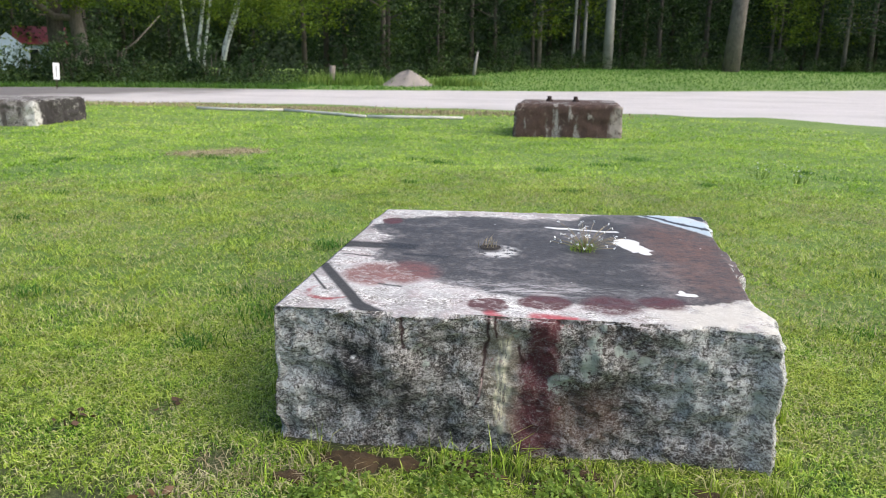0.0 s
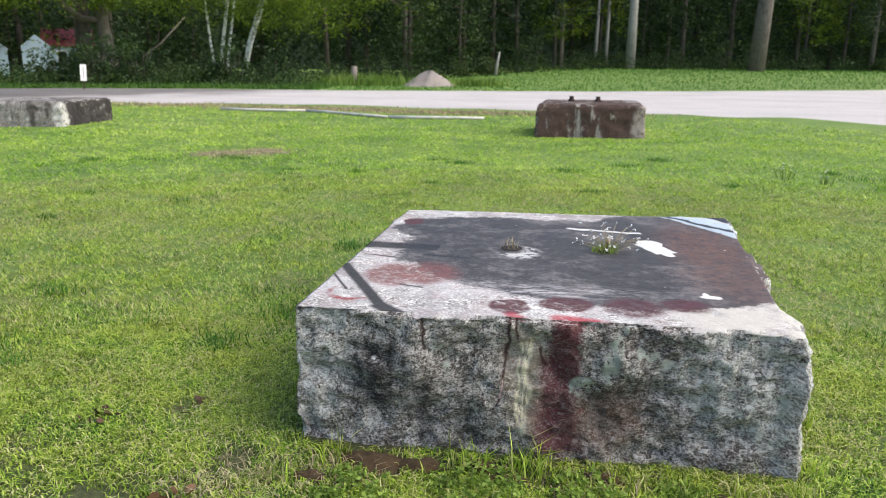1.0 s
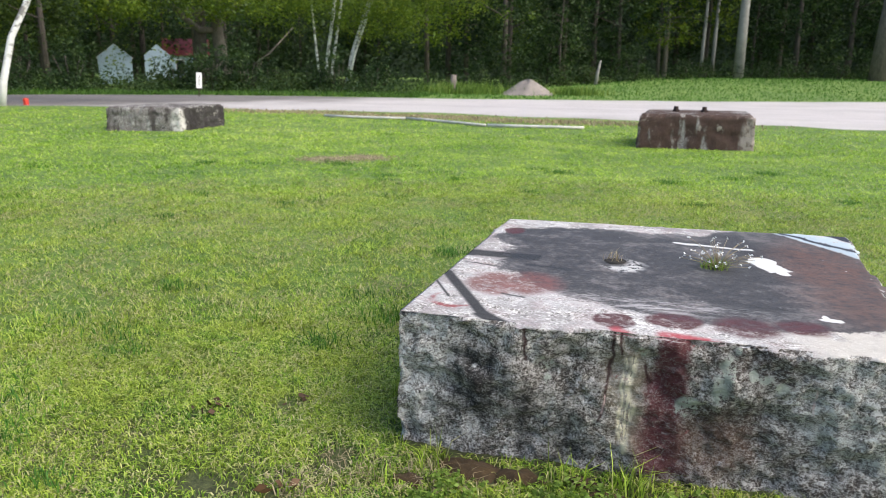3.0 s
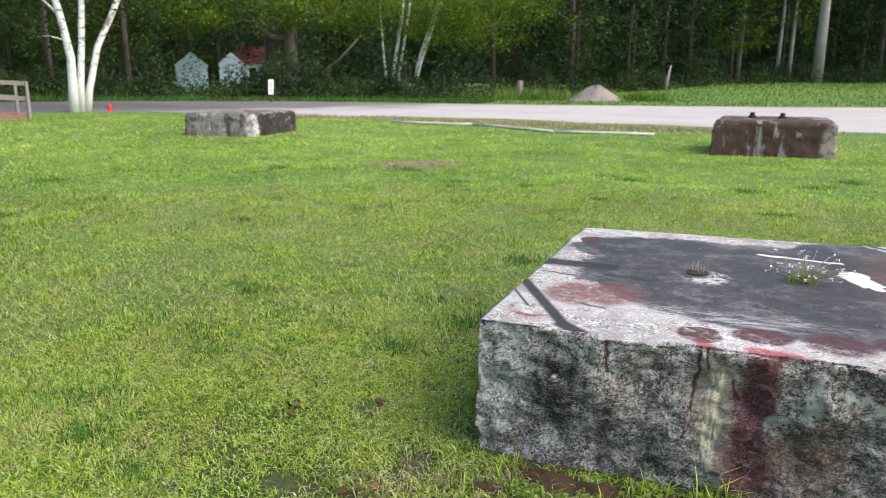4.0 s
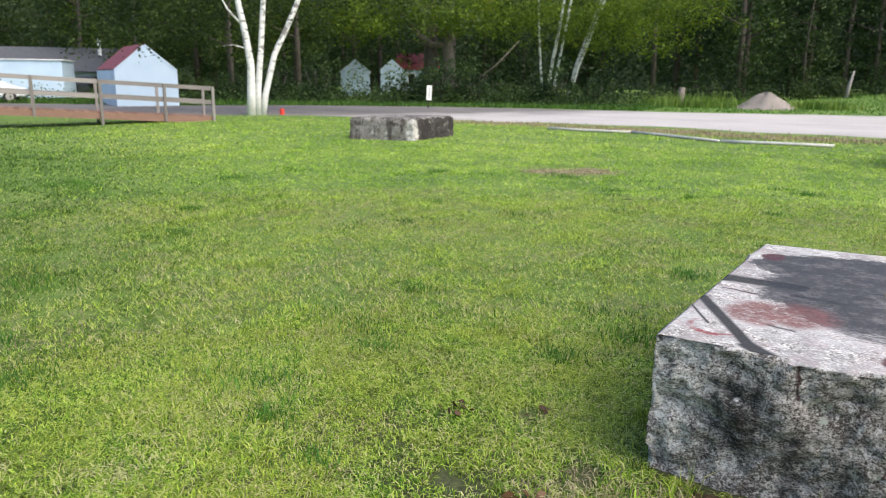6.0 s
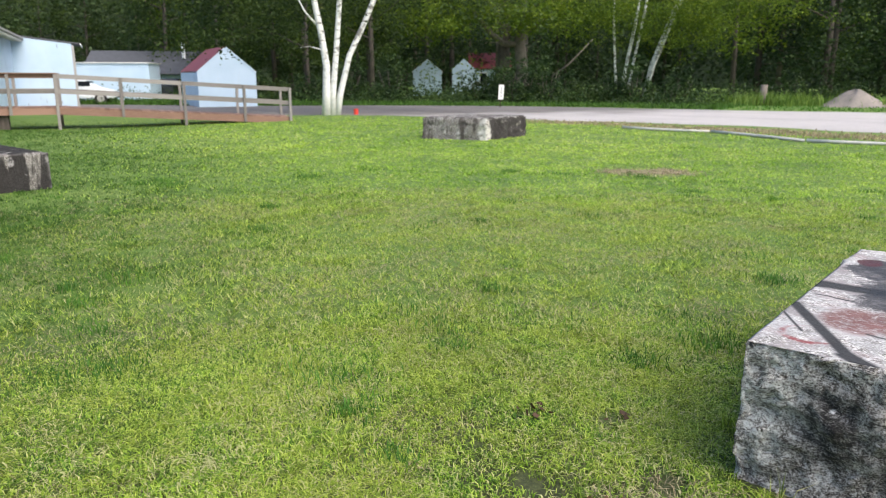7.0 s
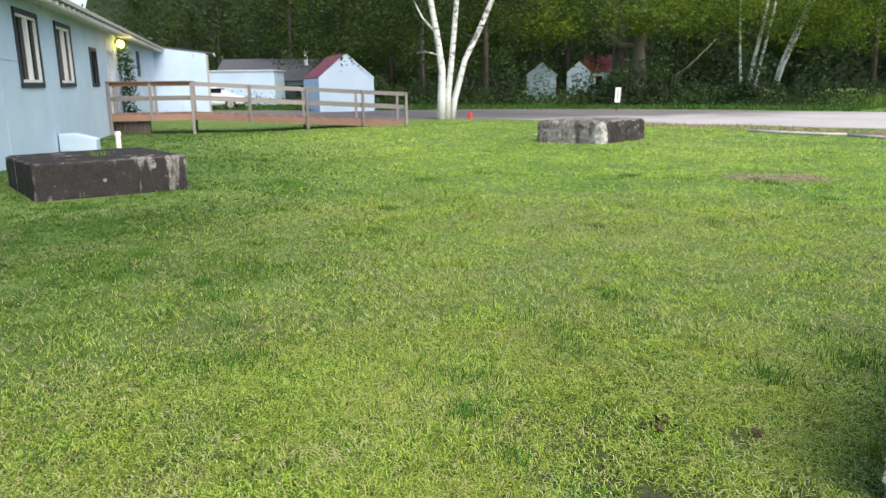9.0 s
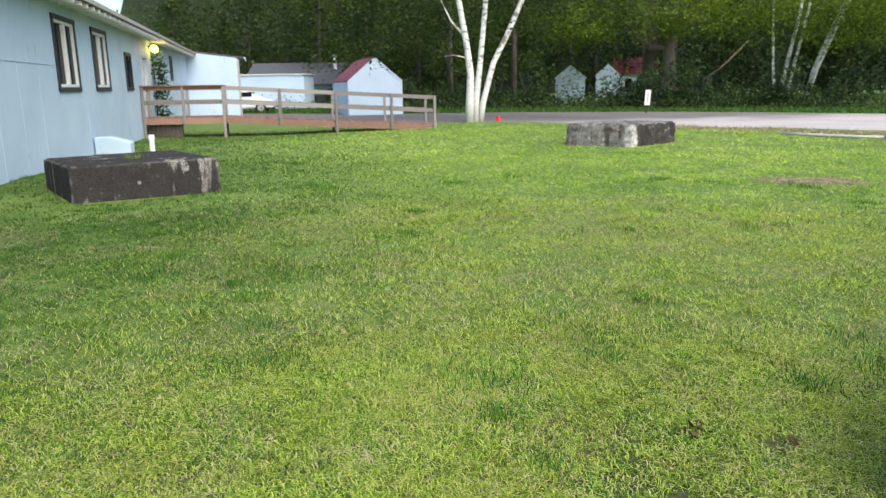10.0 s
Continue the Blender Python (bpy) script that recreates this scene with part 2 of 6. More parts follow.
    ring = m.math("SUBTRACT", m.spot(-0.57, 2.70, 0.115, 0.105, 0.08), m.spot(-0.555, 2.71, 0.100, 0.092, 0.10), clamp=True)
    top = m.mix(m.times(ring, m.step(n, 0.38, 0.56)), top, (0.24, 0.06, 0.065))
    edge_red = m.either(m.times(m.bar(0.24, 2.50, 0.46, 2.47, 0.030, 0.02), m.step(n, 0.34, 0.52)), m.times(m.bar(0.07, 2.53, 0.14, 2.45, 0.026, 0.02), 0.9))
    top = m.mix(m.times(edge_red, 0.9), top, (0.36, 0.060, 0.075))
    # thin dark strokes, straight
    o0 = m._xyz
    m._xyz = None
    stroke = m.either(m.bar(-0.71, 3.12, -0.42, 2.54, 0.026, 0.010), m.bar(-0.44, 2.56, -0.31, 2.43, 0.036, 0.012), m.bar(-0.72, 2.96, -0.60, 2.72, 0.006, 0.006))
    m._xyz = o0
    stroke = m.either(stroke, m.bar(-0.72, 3.50, -0.30, 3.50, 0.060, 0.02), m.bar(-0.66, 3.30, -0.50, 3.27, 0.006, 0.008), m.bar(-0.36, 3.34, -0.12, 3.30, 0.018, 0.02), m.times(m.bar(-0.40, 2.84, -0.28, 2.80, 0.008, 0.008), 0.9))
    top = m.mix(m.times(stroke, 0.96), top, m.mix(chips, (0.012, 0.013, 0.015), (0.040, 0.041, 0.044)))
    # pale scraped patches
    white = m.either(m.bar(0.77, 3.76, 0.86, 3.55, 0.060, 0.008), m.spot(0.80, 3.74, 0.070, 0.10, 0.06), m.spot(0.86, 3.54, 0.030, 0.06, 0.1), m.bar(0.38, 4.05, 0.79, 3.99, 0.020, 0.008), m.spot(0.915, 2.845, 0.038, 0.022, 0.15), m.spot(0.90, 2.87, 0.012, 0.03, 0.2),
                     m.times(m.times(m.math("SUBTRACT", m.spot(0.11, 3.46, 0.10, 0.12, 0.3), m.spot(0.07, 3.51, 0.075, 0.085, 0.3), clamp=True), m.step(chips, 0.44, 0.52)), 0.75))
    white = m.times(white, m.step(m.noise(17, 5, 0.75), 0.30, 0.36))
    corner = m.times(m.bar(1.05, 4.60, 1.46, 3.96, 0.12, 0.015), m.step(m.noise(16, 3), 0.34, 0.42))
    lines = m.either(m.bar(1.0, 4.52, 1.42, 4.00, 0.020, 0.008), m.bar(1.22, 4.62, 1.46, 4.32, 0.05, 0.012))
    top = m.mix(m.either(white, m.times(corner, 0.9)), top, m.mix(corner, (0.62, 0.61, 0.58), (0.42, 0.50, 0.54)))
    top = m.mix(lines, top, (0.03, 0.035, 0.05))
    flecks = m.times(m.step(m.voronoi(11), 0.085, 0.03), m.step(m.noise(2.0, 2), 0.45, 0.55))
    top = m.mix(m.times(flecks, 0.8), top, (0.62, 0.60, 0.58))
    pits = m.times(m.step(m.voronoi(7.3), 0.10, 0.04), m.step(m.noise(3.1, 2), 0.50, 0.58))
    top = m.mix(m.times(pits, 0.8), top, (0.015, 0.014, 0.013))
    # sides: dark runs, red paint, pale run, lichen; x runs along the front, z up
    xz = (0, 2)
    grime = m.mix(m.step(fleck, 0.42, 0.66), (0.020, 0.017, 0.015), (0.20, 0.17, 0.15))
    middle = m.times(m.spot(0.02, 0.24, 0.62, 0.40, 0.45, xz), m.step(m.noise(4.2, 6, 0.75, (2.4, 2.4, 0.7)), 0.40, 0.58))
    side = m.mix(m.times(middle, 0.45), stone, grime)
    umber = m.either(m.times(m.spot(0.60, 0.50, 0.20, 0.11, 0.5, xz), 0.85), m.times(m.spot(0.66, 0.22, 0.24, 0.13, 0.6, xz), 0.75), m.times(m.spot(0.93, 0.06, 0.30, 0.09, 0.6, xz), 0.55))
    side = m.mix(m.times(umber, m.math("ADD", m.times(m.step(fleck, 0.62, 0.42), 0.6), 0.35)), side, (0.052, 0.036, 0.030))
    blackrun = m.either(m.bar(-0.44, 0.45, -0.42, 0.16, 0.055, 0.05, xz), m.bar(-0.51, 0.44, -0.50, 0.22, 0.020, 0.025, xz), m.bar(-0.36, 0.46, -0.37, 0.26, 0.014, 0.02, xz), m.times(m.bar(-0.24, 0.30, -0.235, 0.02, 0.030, 0.035, xz), 0.75), m.times(m.bar(-0.075, 0.34, -0.055, 0.02, 0.028, 0.03, xz), 0.7), m.times(m.bar(-0.31, 0.42, -0.32, 0.22, 0.012, 0.02, xz), 0.7))
    side = m.mix(m.times(blackrun, m.math("ADD", m.times(m.step(fleck, 0.62, 0.46), 0.40), 0.55)), side, (0.018, 0.017, 0.017))
    tan = m.either(m.bar(0.17, 0.50, 0.17, 0.10, 0.05, 0.05, xz), m.spot(0.13, 0.40, 0.07, 0.14, 0.5, xz))
    side = m.mix(m.times(tan, 0.55), side, m.mix(fleck, (0.28, 0.22, 0.15), (0.58, 0.50, 0.38)))
    pale = m.either(m.bar(0.128, 0.46, 0.135, 0.14, 0.006, 0.006, xz), m.bar(0.155, 0.46, 0.150, 0.09, 0.012, 0.010, xz), m.bar(0.172, 0.30, 0.150, 0.08, 0.008, 0.008, xz))
    side = m.mix(m.times(pale, m.step(m.noise(20, 3, 0.6, (3, 3, 0.3)), 0.34, 0.46)), side, (0.85, 0.78, 0.58))
    redrun = m.either(m.bar(0.31, 0.60, 0.30, 0.34, 0.055, 0.02, xz), m.bar(0.29, 0.40, 0.27, 0.16, 0.070, 0.03, xz), m.bar(0.27, 0.22, 0.30, 0.0, 0.085, 0.05, xz))
    side = m.mix(m.times(redrun, m.math("ADD", m.times(m.step(fleck, 0.66, 0.48), 0.35), 0.55)), side, m.mix(m.noise(36, 4, 0.7), (0.070, 0.016, 0.021), (0.19, 0.046, 0.054)))
    side = m.mix(m.times(m.spot(0.47, 0.15, 0.14, 0.13, 0.6, xz), 0.55), side, m.mix(fleck, (0.075, 0.030, 0.018), (0.20, 0.11, 0.06)))
    cracks = m.either(m.bar(0.091, 0.58, 0.078, 0.40, 0.006, 0.005, xz), m.bar(0.078, 0.42, 0.060, 0.20, 0.006, 0.005, xz), m.bar(0.118, 0.57, 0.112, 0.47, 0.005, 0.005, xz), m.bar(-0.246, 0.56, -0.222, 0.42, 0.006, 0.005, xz), m.bar(0.205, 0.44, 0.235, 0.36, 0.008, 0.006, xz))
    side = m.mix(m.times(cracks, 0.9), side, (0.050, 0.018, 0.018))
    thread = m.either(m.bar(0.068, 0.32, 0.062, 0.24, 0.004, 0.004, xz), m.bar(0.792, 0.42, 0.790, 0.33, 0.004, 0.004, xz))
    side = m.mix(m.times(thread, 0.8), side, (0.66, 0.50, 0.46))
    lich = m.either(m.spot(0.371, 0.303, 0.045, 0.042, 0.15, xz), m.spot(0.471, 0.40, 0.028, 0.065, 0.3, xz), m.spot(0.49, 0.47, 0.030, 0.045, 0.35, xz), m.spot(0.585, 0.455, 0.022, 0.02, 0.3, xz), m.spot(0.625, 0.44, 0.026, 0.02, 0.3, xz), m.spot(0.681, 0.405, 0.032, 0.022, 0.3, xz),
                    m.spot(-0.163, 0.423, 0.030, 0.032, 0.2, xz), m.spot(-0.15, 0.35, 0.014, 0.024, 0.3, xz), m.spot(0.185, 0.486, 0.022, 0.028, 0.25, xz), m.spot(1.10, 0.30, 0.024, 0.024, 0.4, xz), m.spot(0.92, 0.19, 0.010, 0.010, 0.3, xz), m.spot(0.52, 0.53, 0.013, 0.013, 0.3, xz))
    lich = m.times(lich, m.step(m.math("ADD", m.times(m.noise(48, 4, 0.7), 0.6), m.times(m.noise(14, 3), 0.4)), 0.46, 0.50))
    side = m.mix(m.times(lich, 0.9), side, m.mix(m.noise(70, 3), (0.30, 0.34, 0.28), (0.66, 0.70, 0.60)))
    wash = m.times(m.step(m.noise(5.0, 6, 0.75), 0.38, 0.54), m.either(m.spot(-0.70, 0.40, 0.17, 0.30, 0.5, xz), m.spot(0.98, 0.34, 0.28, 0.22, 0.6, xz), m.spot(1.16, 0.28, 0.14, 0.5, 0.4, xz)))
    side = m.mix(m.times(wash, m.math("ADD", m.times(m.step(fleck, 0.44, 0.58), 0.6), 0.15)), side, (0.68, 0.71, 0.69))
    relief = m.math("ADD", m.times(fleck, 0.7), m.math("ADD", m.times(m.noise(12, 6, 0.75), 0.6), m.times(m.noise(95, 4, 0.8), 0.25)))
    m.bump(m.times(relief, m.math("SUBTRACT", 1.0, m.times(flat, 0.80))), 1.0, 0.030)
    rough = m.mix(field, (0.9, 0.9, 0.9), (0.60, 0.60, 0.60))
    return m.done(m.mix(flat, side, top), rough, spec=0.35)


def stained_granite(name, dark, amount, tint=(0.62, 0.60, 0.56), black_face=False, pale_spots=()):
    """A weathered block with dark runs down its sides."""
    m = Mat(name)
    stone = granite_base(m)
    runs = m.noise(3.2, 4, 0.6, (1.6, 1.6, 0.22))
    f = m.step(m.math("ADD", m.times(runs, 0.7), m.times(m.noise(1.3, 4), 0.45)), 0.72 - amount, 0.80 - amount)
    col = m.mix(m.times(f, 0.92), stone, m.mix(m.noise(12, 4), dark, tuple(3 * c for c in dark)))
    pale = m.either(m.step(m.noise(4, 5, 0.7), 0.60, 0.70), m.times(m.step(m.voronoi(2.6), 0.085, 0.05), 0.9))
    col = m.mix(m.times(pale, 0.65), col, tint)
    worn = m.times(m.step(m.t.nodes.new("ShaderNodeNewGeometry").outputs["Pointiness"], 0.53, 0.60), m.step(m.noise(3.5, 5, 0.7), 0.42, 0.56))
    col = m.mix(m.times(worn, 0.75), col, tint)
    if black_face:
        n = m.t.nodes.new("ShaderNodeSeparateXYZ")
        m.t.links.new(m.t.nodes.new("ShaderNodeNewGeometry").outputs["True Normal"], n.inputs[0])
        painted = m.times(m.step(n.outputs[0], 0.55, 0.75), m.step(m.noise(5, 5, 0.75), 0.66, 0.56))
        col = m.mix(m.times(painted, 0.9), col, m.mix(m.noise(16, 4, 0.7), (0.013, 0.012, 0.012), (0.042, 0.038, 0.037)))
    m.warp(0.16, 5.0)
    for cx, cy, cz, r in pale_spots:
        o = m.xyz()
        d = m.math("SQRT", m.math("ADD", m.math("ADD", m.math("POWER", m.math("SUBTRACT", o[0], cx), 2.0), m.math("POWER", m.math("SUBTRACT", o[1], cy), 2.0)), m.times(m.math("POWER", m.math("SUBTRACT", o[2], cz), 2.0), 0.35)))
        col = m.mix(m.times(m.step(d, r * 1.25, r * 0.8), m.math("ADD", m.times(m.step(m.noise(9, 5, 0.75), 0.38, 0.52), 0.7), 0.1)), col, tint)
    m.bump(m.noise(30, 5, 0.7), 0.6, 0.03)
    return m.done(col, 0.95, spec=0.15)


def bark_birch():
    m = Mat("birch_bark")
    z = m.xyz()[2]
    lash = m.step(m.noise(2.0, 3, 0.6, (1.2, 1.2, 4)), 0.56, 0.62)
    patch = m.step(m.noise(1.9, 4, 0.6), 0.52, 0.62)
    dark = m.times(m.either(lash, patch), m.step(z, 0.6, 3.0))
    m.bump(m.noise(20, 3, 0.6, (1, 1, 4)), 0.3, 0.01)
    return m.done(m.mix(m.times(dark, 0.85), m.ramp(m.noise(7, 3), (0.3, (0.58, 0.575, 0.545)), (0.7, (0.72, 0.72, 0.70))), (0.11, 0.10, 0.085)), 0.7)


def bark(name, dark, light):
    m = Mat(name)
    f = m.math("ADD", m.times(m.noise(9, 5, 0.7, (1.5, 1.5, 0.22)), 0.7), m.times(m.noise(1.5, 3), 0.3))
    m.bump(f, 0.9, 0.05)
    return m.done(m.ramp(f, (0.36, dark), (0.64, light)), 0.95)


def weathered_wood(name, a, b):
    m = Mat(name)
    f = m.math("ADD", m.times(m.noise(5, 5, 0.65, (1, 9, 9)), 0.5), m.math("ADD", m.times(m.each(), 0.35), m.times(m.noise(0.9, 3), 0.25)))
    m.bump(m.noise(16, 4, 0.6, (0.6, 8, 8)), 0.4, 0.004)
    return m.done(m.ramp(f, (0.28, a), (0.75, b)), 0.85)


def white_siding():
    m = Mat("white_painted_panels")
    streak = m.step(m.noise(2.6, 4, 0.6, (2.2, 2.2, 0.16)), 0.62, 0.75)
    cloud = m.noise(0.7, 4)
    crack = m.times(m.step(m.noise(7, 2, 0.5, (6, 1, 0.22)), 0.66, 0.70), m.step(m.noise(1.1, 3), 0.5, 0.6))
    col = m.ramp(cloud, (0.3, (0.405, 0.53, 0.65)), (0.7, (0.49, 0.61, 0.735)))
    col = m.mix(m.times(streak, 0.22), col, (0.45, 0.44, 0.42))
    col = m.mix(m.times(crack, 0.75), col, (0.13, 0.125, 0.13))
    m.bump(m.noise(40, 3), 0.15, 0.003)
    return m.done(col, 0.6)


def glass_dark():
    m = Mat("window_glass")
    return m.done((0.014, 0.017, 0.020), 0.12, spec=0.02)


BLOCK_BASE = (0.28, 3.45, 0.0)
M_GRASS = grass_material(dry=0.09, lift=-0.025)
M_GRASS_FINE = grass_material("fine_lawn_grass", 0.20, lift=0.02)
M_GRASS_DEEP = leaf_material("deep_green_grass", (0.035, 0.105, 0.014), (0.070, 0.180, 0.020), (0.130, 0.280, 0.030), 3.0, 0.3)
# Lush grass, its green darkened to paint in shade by hall and wood.
M_GRASS_LUSH_SHADE = leaf_material("lush_grass_in_shade", (0.030, 0.076, 0.010), (0.056, 0.130, 0.015), (0.108, 0.205, 0.024), 3.0, 0.3)
M_GROUND = ground_material()
M_GRAVEL = gravel_material()
M_BLOCK = painted_granite(BLOCK_BASE)
M_BLOCK_BROWN = stained_granite("brown_stained_granite", (0.030, 0.017, 0.013), 0.25, (0.38, 0.33, 0.29), pale_spots=((1.0, -0.95, 0.25, 0.24), (0.35, -1.05, 0.42, 0.035), (-0.05, -1.05, 0.42, 0.03)))
M_BLOCK_GREY = stained_granite("grey_stained_granite", (0.040, 0.034, 0.031), 0.16, black_face=True, pale_spots=((0.83, -0.76, 0.2, 0.2),))
M_BLOCK_BLACK = stained_granite("black_painted_granite", (0.010, 0.009, 0.009), 0.30, (0.34, 0.325, 0.32), pale_spots=((0.82, -1.10, 0.25, 0.07), (1.10, 0.98, 0.2, 0.05), (0.9, -0.55, 0.34, 0.045), (0.98, 0.45, 0.38, 0.04), (0.95, -0.1, 0.30, 0.03)))
M_BIRCH = bark_birch()
M_OAK = bark("grey_bark", (0.060, 0.050, 0.042), (0.20, 0.175, 0.15))
M_BARK = bark("dark_bark", (0.030, 0.025, 0.020), (0.12, 0.10, 0.085))
M_PINE = bark("pine_bark", (0.09, 0.075, 0.062), (0.26, 0.225, 0.19))
M_LEAF = leaf_material("forest_leaves", (0.009, 0.022, 0.008), (0.028, 0.060, 0.015), (0.078, 0.125, 0.024), 0.8)
M_LEAF_LIGHT = leaf_material("young_leaves", (0.045, 0.090, 0.009), (0.125, 0.195, 0.016), (0.270, 0.330, 0.028), 0.8, 0.45)
M_LEAF_MID = leaf_material("mid_green_leaves", (0.014, 0.030, 0.007), (0.038, 0.068, 0.012), (0.086, 0.125, 0.019), 0.6, 0.4)
# Greyer, flatter greens: haze over the far wood is in the colour.
M_LEAF_HAZY = leaf_material("hazy_distant_leaves", (0.026, 0.050, 0.018), (0.050, 0.084, 0.028), (0.085, 0.125, 0.038), 0.16, 0.3)
M_ASPEN = plain("pale_grey_bark", (0.30, 0.285, 0.255), 0.9, 0, 1.4, 0.45, 0.7)
M_NEEDLE = leaf_material("pine_needles", (0.012, 0.030, 0.012), (0.026, 0.058, 0.020), (0.045, 0.085, 0.028))
M_WEED = leaf_material("tall_weeds", (0.06, 0.12, 0.02), (0.13, 0.22, 0.03), (0.24, 0.30, 0.07), 1.0)
M_HERB = leaf_material("small_herbs", (0.09, 0.15, 0.025), (0.19, 0.29, 0.045), (0.32, 0.42, 0.09), 4.0)
M_STRAW = leaf_material("dry_straw", (0.19, 0.145, 0.08), (0.34, 0.275, 0.165), (0.50, 0.43, 0.29), 6.0, 0.15)
M_SOIL = plain("bare_brown_soil", (0.030, 0.024, 0.018), 0.95, 0, 9, 0.6, 0.8)
M_DEADLEAF = leaf_material("dead_leaves", (0.045, 0.024, 0.012), (0.085, 0.045, 0.02), (0.14, 0.08, 0.04), 8.0, 0.1)
M_MOSS = plain("brown_moss", (0.060, 0.036, 0.013), 0.95, 0, 30, 0.6, 1.0)
M_SIDING = white_siding()
M_TRIM_DARK = plain("dark_trim", (0.022, 0.026, 0.036), 0.5, 0, 8, 0.3)
M_TRIM_WHITE = plain("white_trim", (0.74, 0.75, 0.75), 0.5, 0, 5, 0.12)
M_GLASS = glass_dark()
M_ROOF_GREY = plain("grey_shingles", (0.085, 0.088, 0.098), 0.9, 0, 3, 0.3, 0.5)
M_ROOF_RED = plain("red_metal_roof", (0.20, 0.030, 0.034), 0.5, 0, 2, 0.25)
M_WOOD = weathered_wood("weathered_deck_wood", (0.12, 0.108, 0.098), (0.27, 0.25, 0.235))
M_WOOD_RED = weathered_wood("reddish_deck_wood", (0.13, 0.070, 0.048), (0.28, 0.17, 0.125))
M_CONCRETE = plain("concrete", (0.36, 0.35, 0.33), 0.9, 0, 4, 0.25, 0.4)
M_PVC = plain("white_plastic", (0.78, 0.80, 0.80), 0.35, 0, 4, 0.06)
M_IRON = plain("rusty_iron", (0.055, 0.036, 0.030), 0.75, 0.6, 12, 0.4)
M_POLE = plain("bleached_wood", (0.52, 0.50, 0.46), 0.85, 0, 5, 0.3)
M_MOUND = plain("grey_gravel_heap", (0.25, 0.215, 0.185), 0.95, 0, 1.2, 0.35, 0.9)
M_CAR_WHITE = plain("white_car_paint", (0.75, 0.77, 0.79), 0.25, 0, 2, 0.05, 0.0)
M_CAR_DARK = plain("dark_car_paint", (0.03, 0.032, 0.038), 0.3, 0, 2, 0.1, 0.0)
M_RUBBER = plain("black_rubber", (0.018, 0.018, 0.018), 0.85)
M_RED = plain("red_plastic", (0.65, 0.05, 0.03), 0.5)
M_SIGN = plain("white_sign_paint", (0.78, 0.79, 0.77), 0.4, 0, 6, 0.08)


# ---- helpers for shapes ----
rng = np.random.default_rng(7)


def mesh_from(name, verts, quads=None, tris=None, material=None, smooth=False):
    """A mesh from arrays of corners, four-sided and three-sided faces."""
    me = bpy.data.meshes.new(name)
    quads = np.zeros((0, 4), int) if quads is None else np.asarray(quads)
    tris = np.zeros((0, 3), int) if tris is None else np.asarray(tris)
    loops = np.concatenate([quads.ravel(), tris.ravel()]).astype(np.int32)
    sizes = np.concatenate([np.full(len(quads), 4), np.full(len(tris), 3)])
    starts = np.concatenate([[0], np.cumsum(sizes)[:-1]]).astype(np.int32)
    me.vertices.add(len(verts))
    me.vertices.foreach_set("co", np.asarray(verts, np.float32).ravel())
    me.loops.add(len(loops))
    me.loops.foreach_set("vertex_index", loops)
    me.polygons.add(len(sizes))
    me.polygons.foreach_set("loop_start", starts)
    me.polygons.foreach_set("use_smooth", np.full(len(sizes), smooth))
    me.update(calc_edges=True)
    if material:
        me.materials.append(material)
    return me


def bm_mesh(name, bm, material, smooth=False):
    me = bpy.data.meshes.new(name)
    bmesh.ops.recalc_face_normals(bm, faces=bm.faces)
    for f in bm.faces:
        f.smooth = smooth
    bm.to_mesh(me)
    bm.free()
    me.materials.append(material)
    return me


def part(name, bm, material, parent, label="", smooth=False):
    ob = new(name, bm_mesh(name, bm, material, smooth) if isinstance(bm, bmesh.types.BMesh) else bm)
    ob.parent = parent
    return tagged(ob, label)


def thing(name, m, label, category, group="", kind=""):
    ob = new(name)
    ob.matrix_world = m
    return tagged(ob, label, category, group, kind)


def boxes(*items, bevel=0.0):
    """One bmesh of boxes (centre, size[, turn about z in degrees])."""
    bm = bmesh.new()
    for it in items:
        c, s = it[0], it[1]
        turn = pose(*c, 0, 0, it[2] if len(it) > 2 else 0)
        bmesh.ops.create_cube(bm, size=1, matrix=turn @ Matrix.Diagonal((*s, 1)))
    if bevel:
        bmesh.ops.bevel(bm, geom=bm.edges[:], offset=bevel, segments=1, affect="EDGES")
    return bm


def tube(points, radii, sides=9):
    """Verts and quads of a tapered tube along points."""
    pts = [Vector(p) for p in points]
    verts, quads = [], []
    for i, p in enumerate(pts):
        d = (pts[min(i + 1, len(pts) - 1)] - pts[max(i - 1, 0)]).normalized()
        side = d.cross(Vector((0.31, 0.95, 0.02))).normalized()
        up = side.cross(d)
        for k in range(sides):
            a = 2 * math.pi * k / sides
            verts.append(p + (side * math.cos(a) + up * math.sin(a)) * radii[i])
    for i in range(len(pts) - 1):
        for k in range(sides):
            a, b = i * sides + k, i * sides + (k + 1) % sides
            quads.append((a, b, b + sides, a + sides))
    n = len(verts)
    verts += [pts[0], pts[-1]]
    tris = [(n, (k + 1) % sides, k) for k in range(sides)] + [(n + 1, n - sides + k, n - sides + (k + 1) % sides) for k in range(sides)]
    return verts, quads, tris


def tubes_mesh(name, runs, material, sides=9):
    verts, quads, tris = [], [], []
    for pts, radii in runs:
        v, q, t = tube(pts, radii, sides)
        o = len(verts)
        verts += v
        quads += [tuple(i + o for i in f) for f in q]
        tris += [tuple(i + o for i in f) for f in t]
    return mesh_from(name, np.array([tuple(v) for v in verts]), quads, tris, material, True)


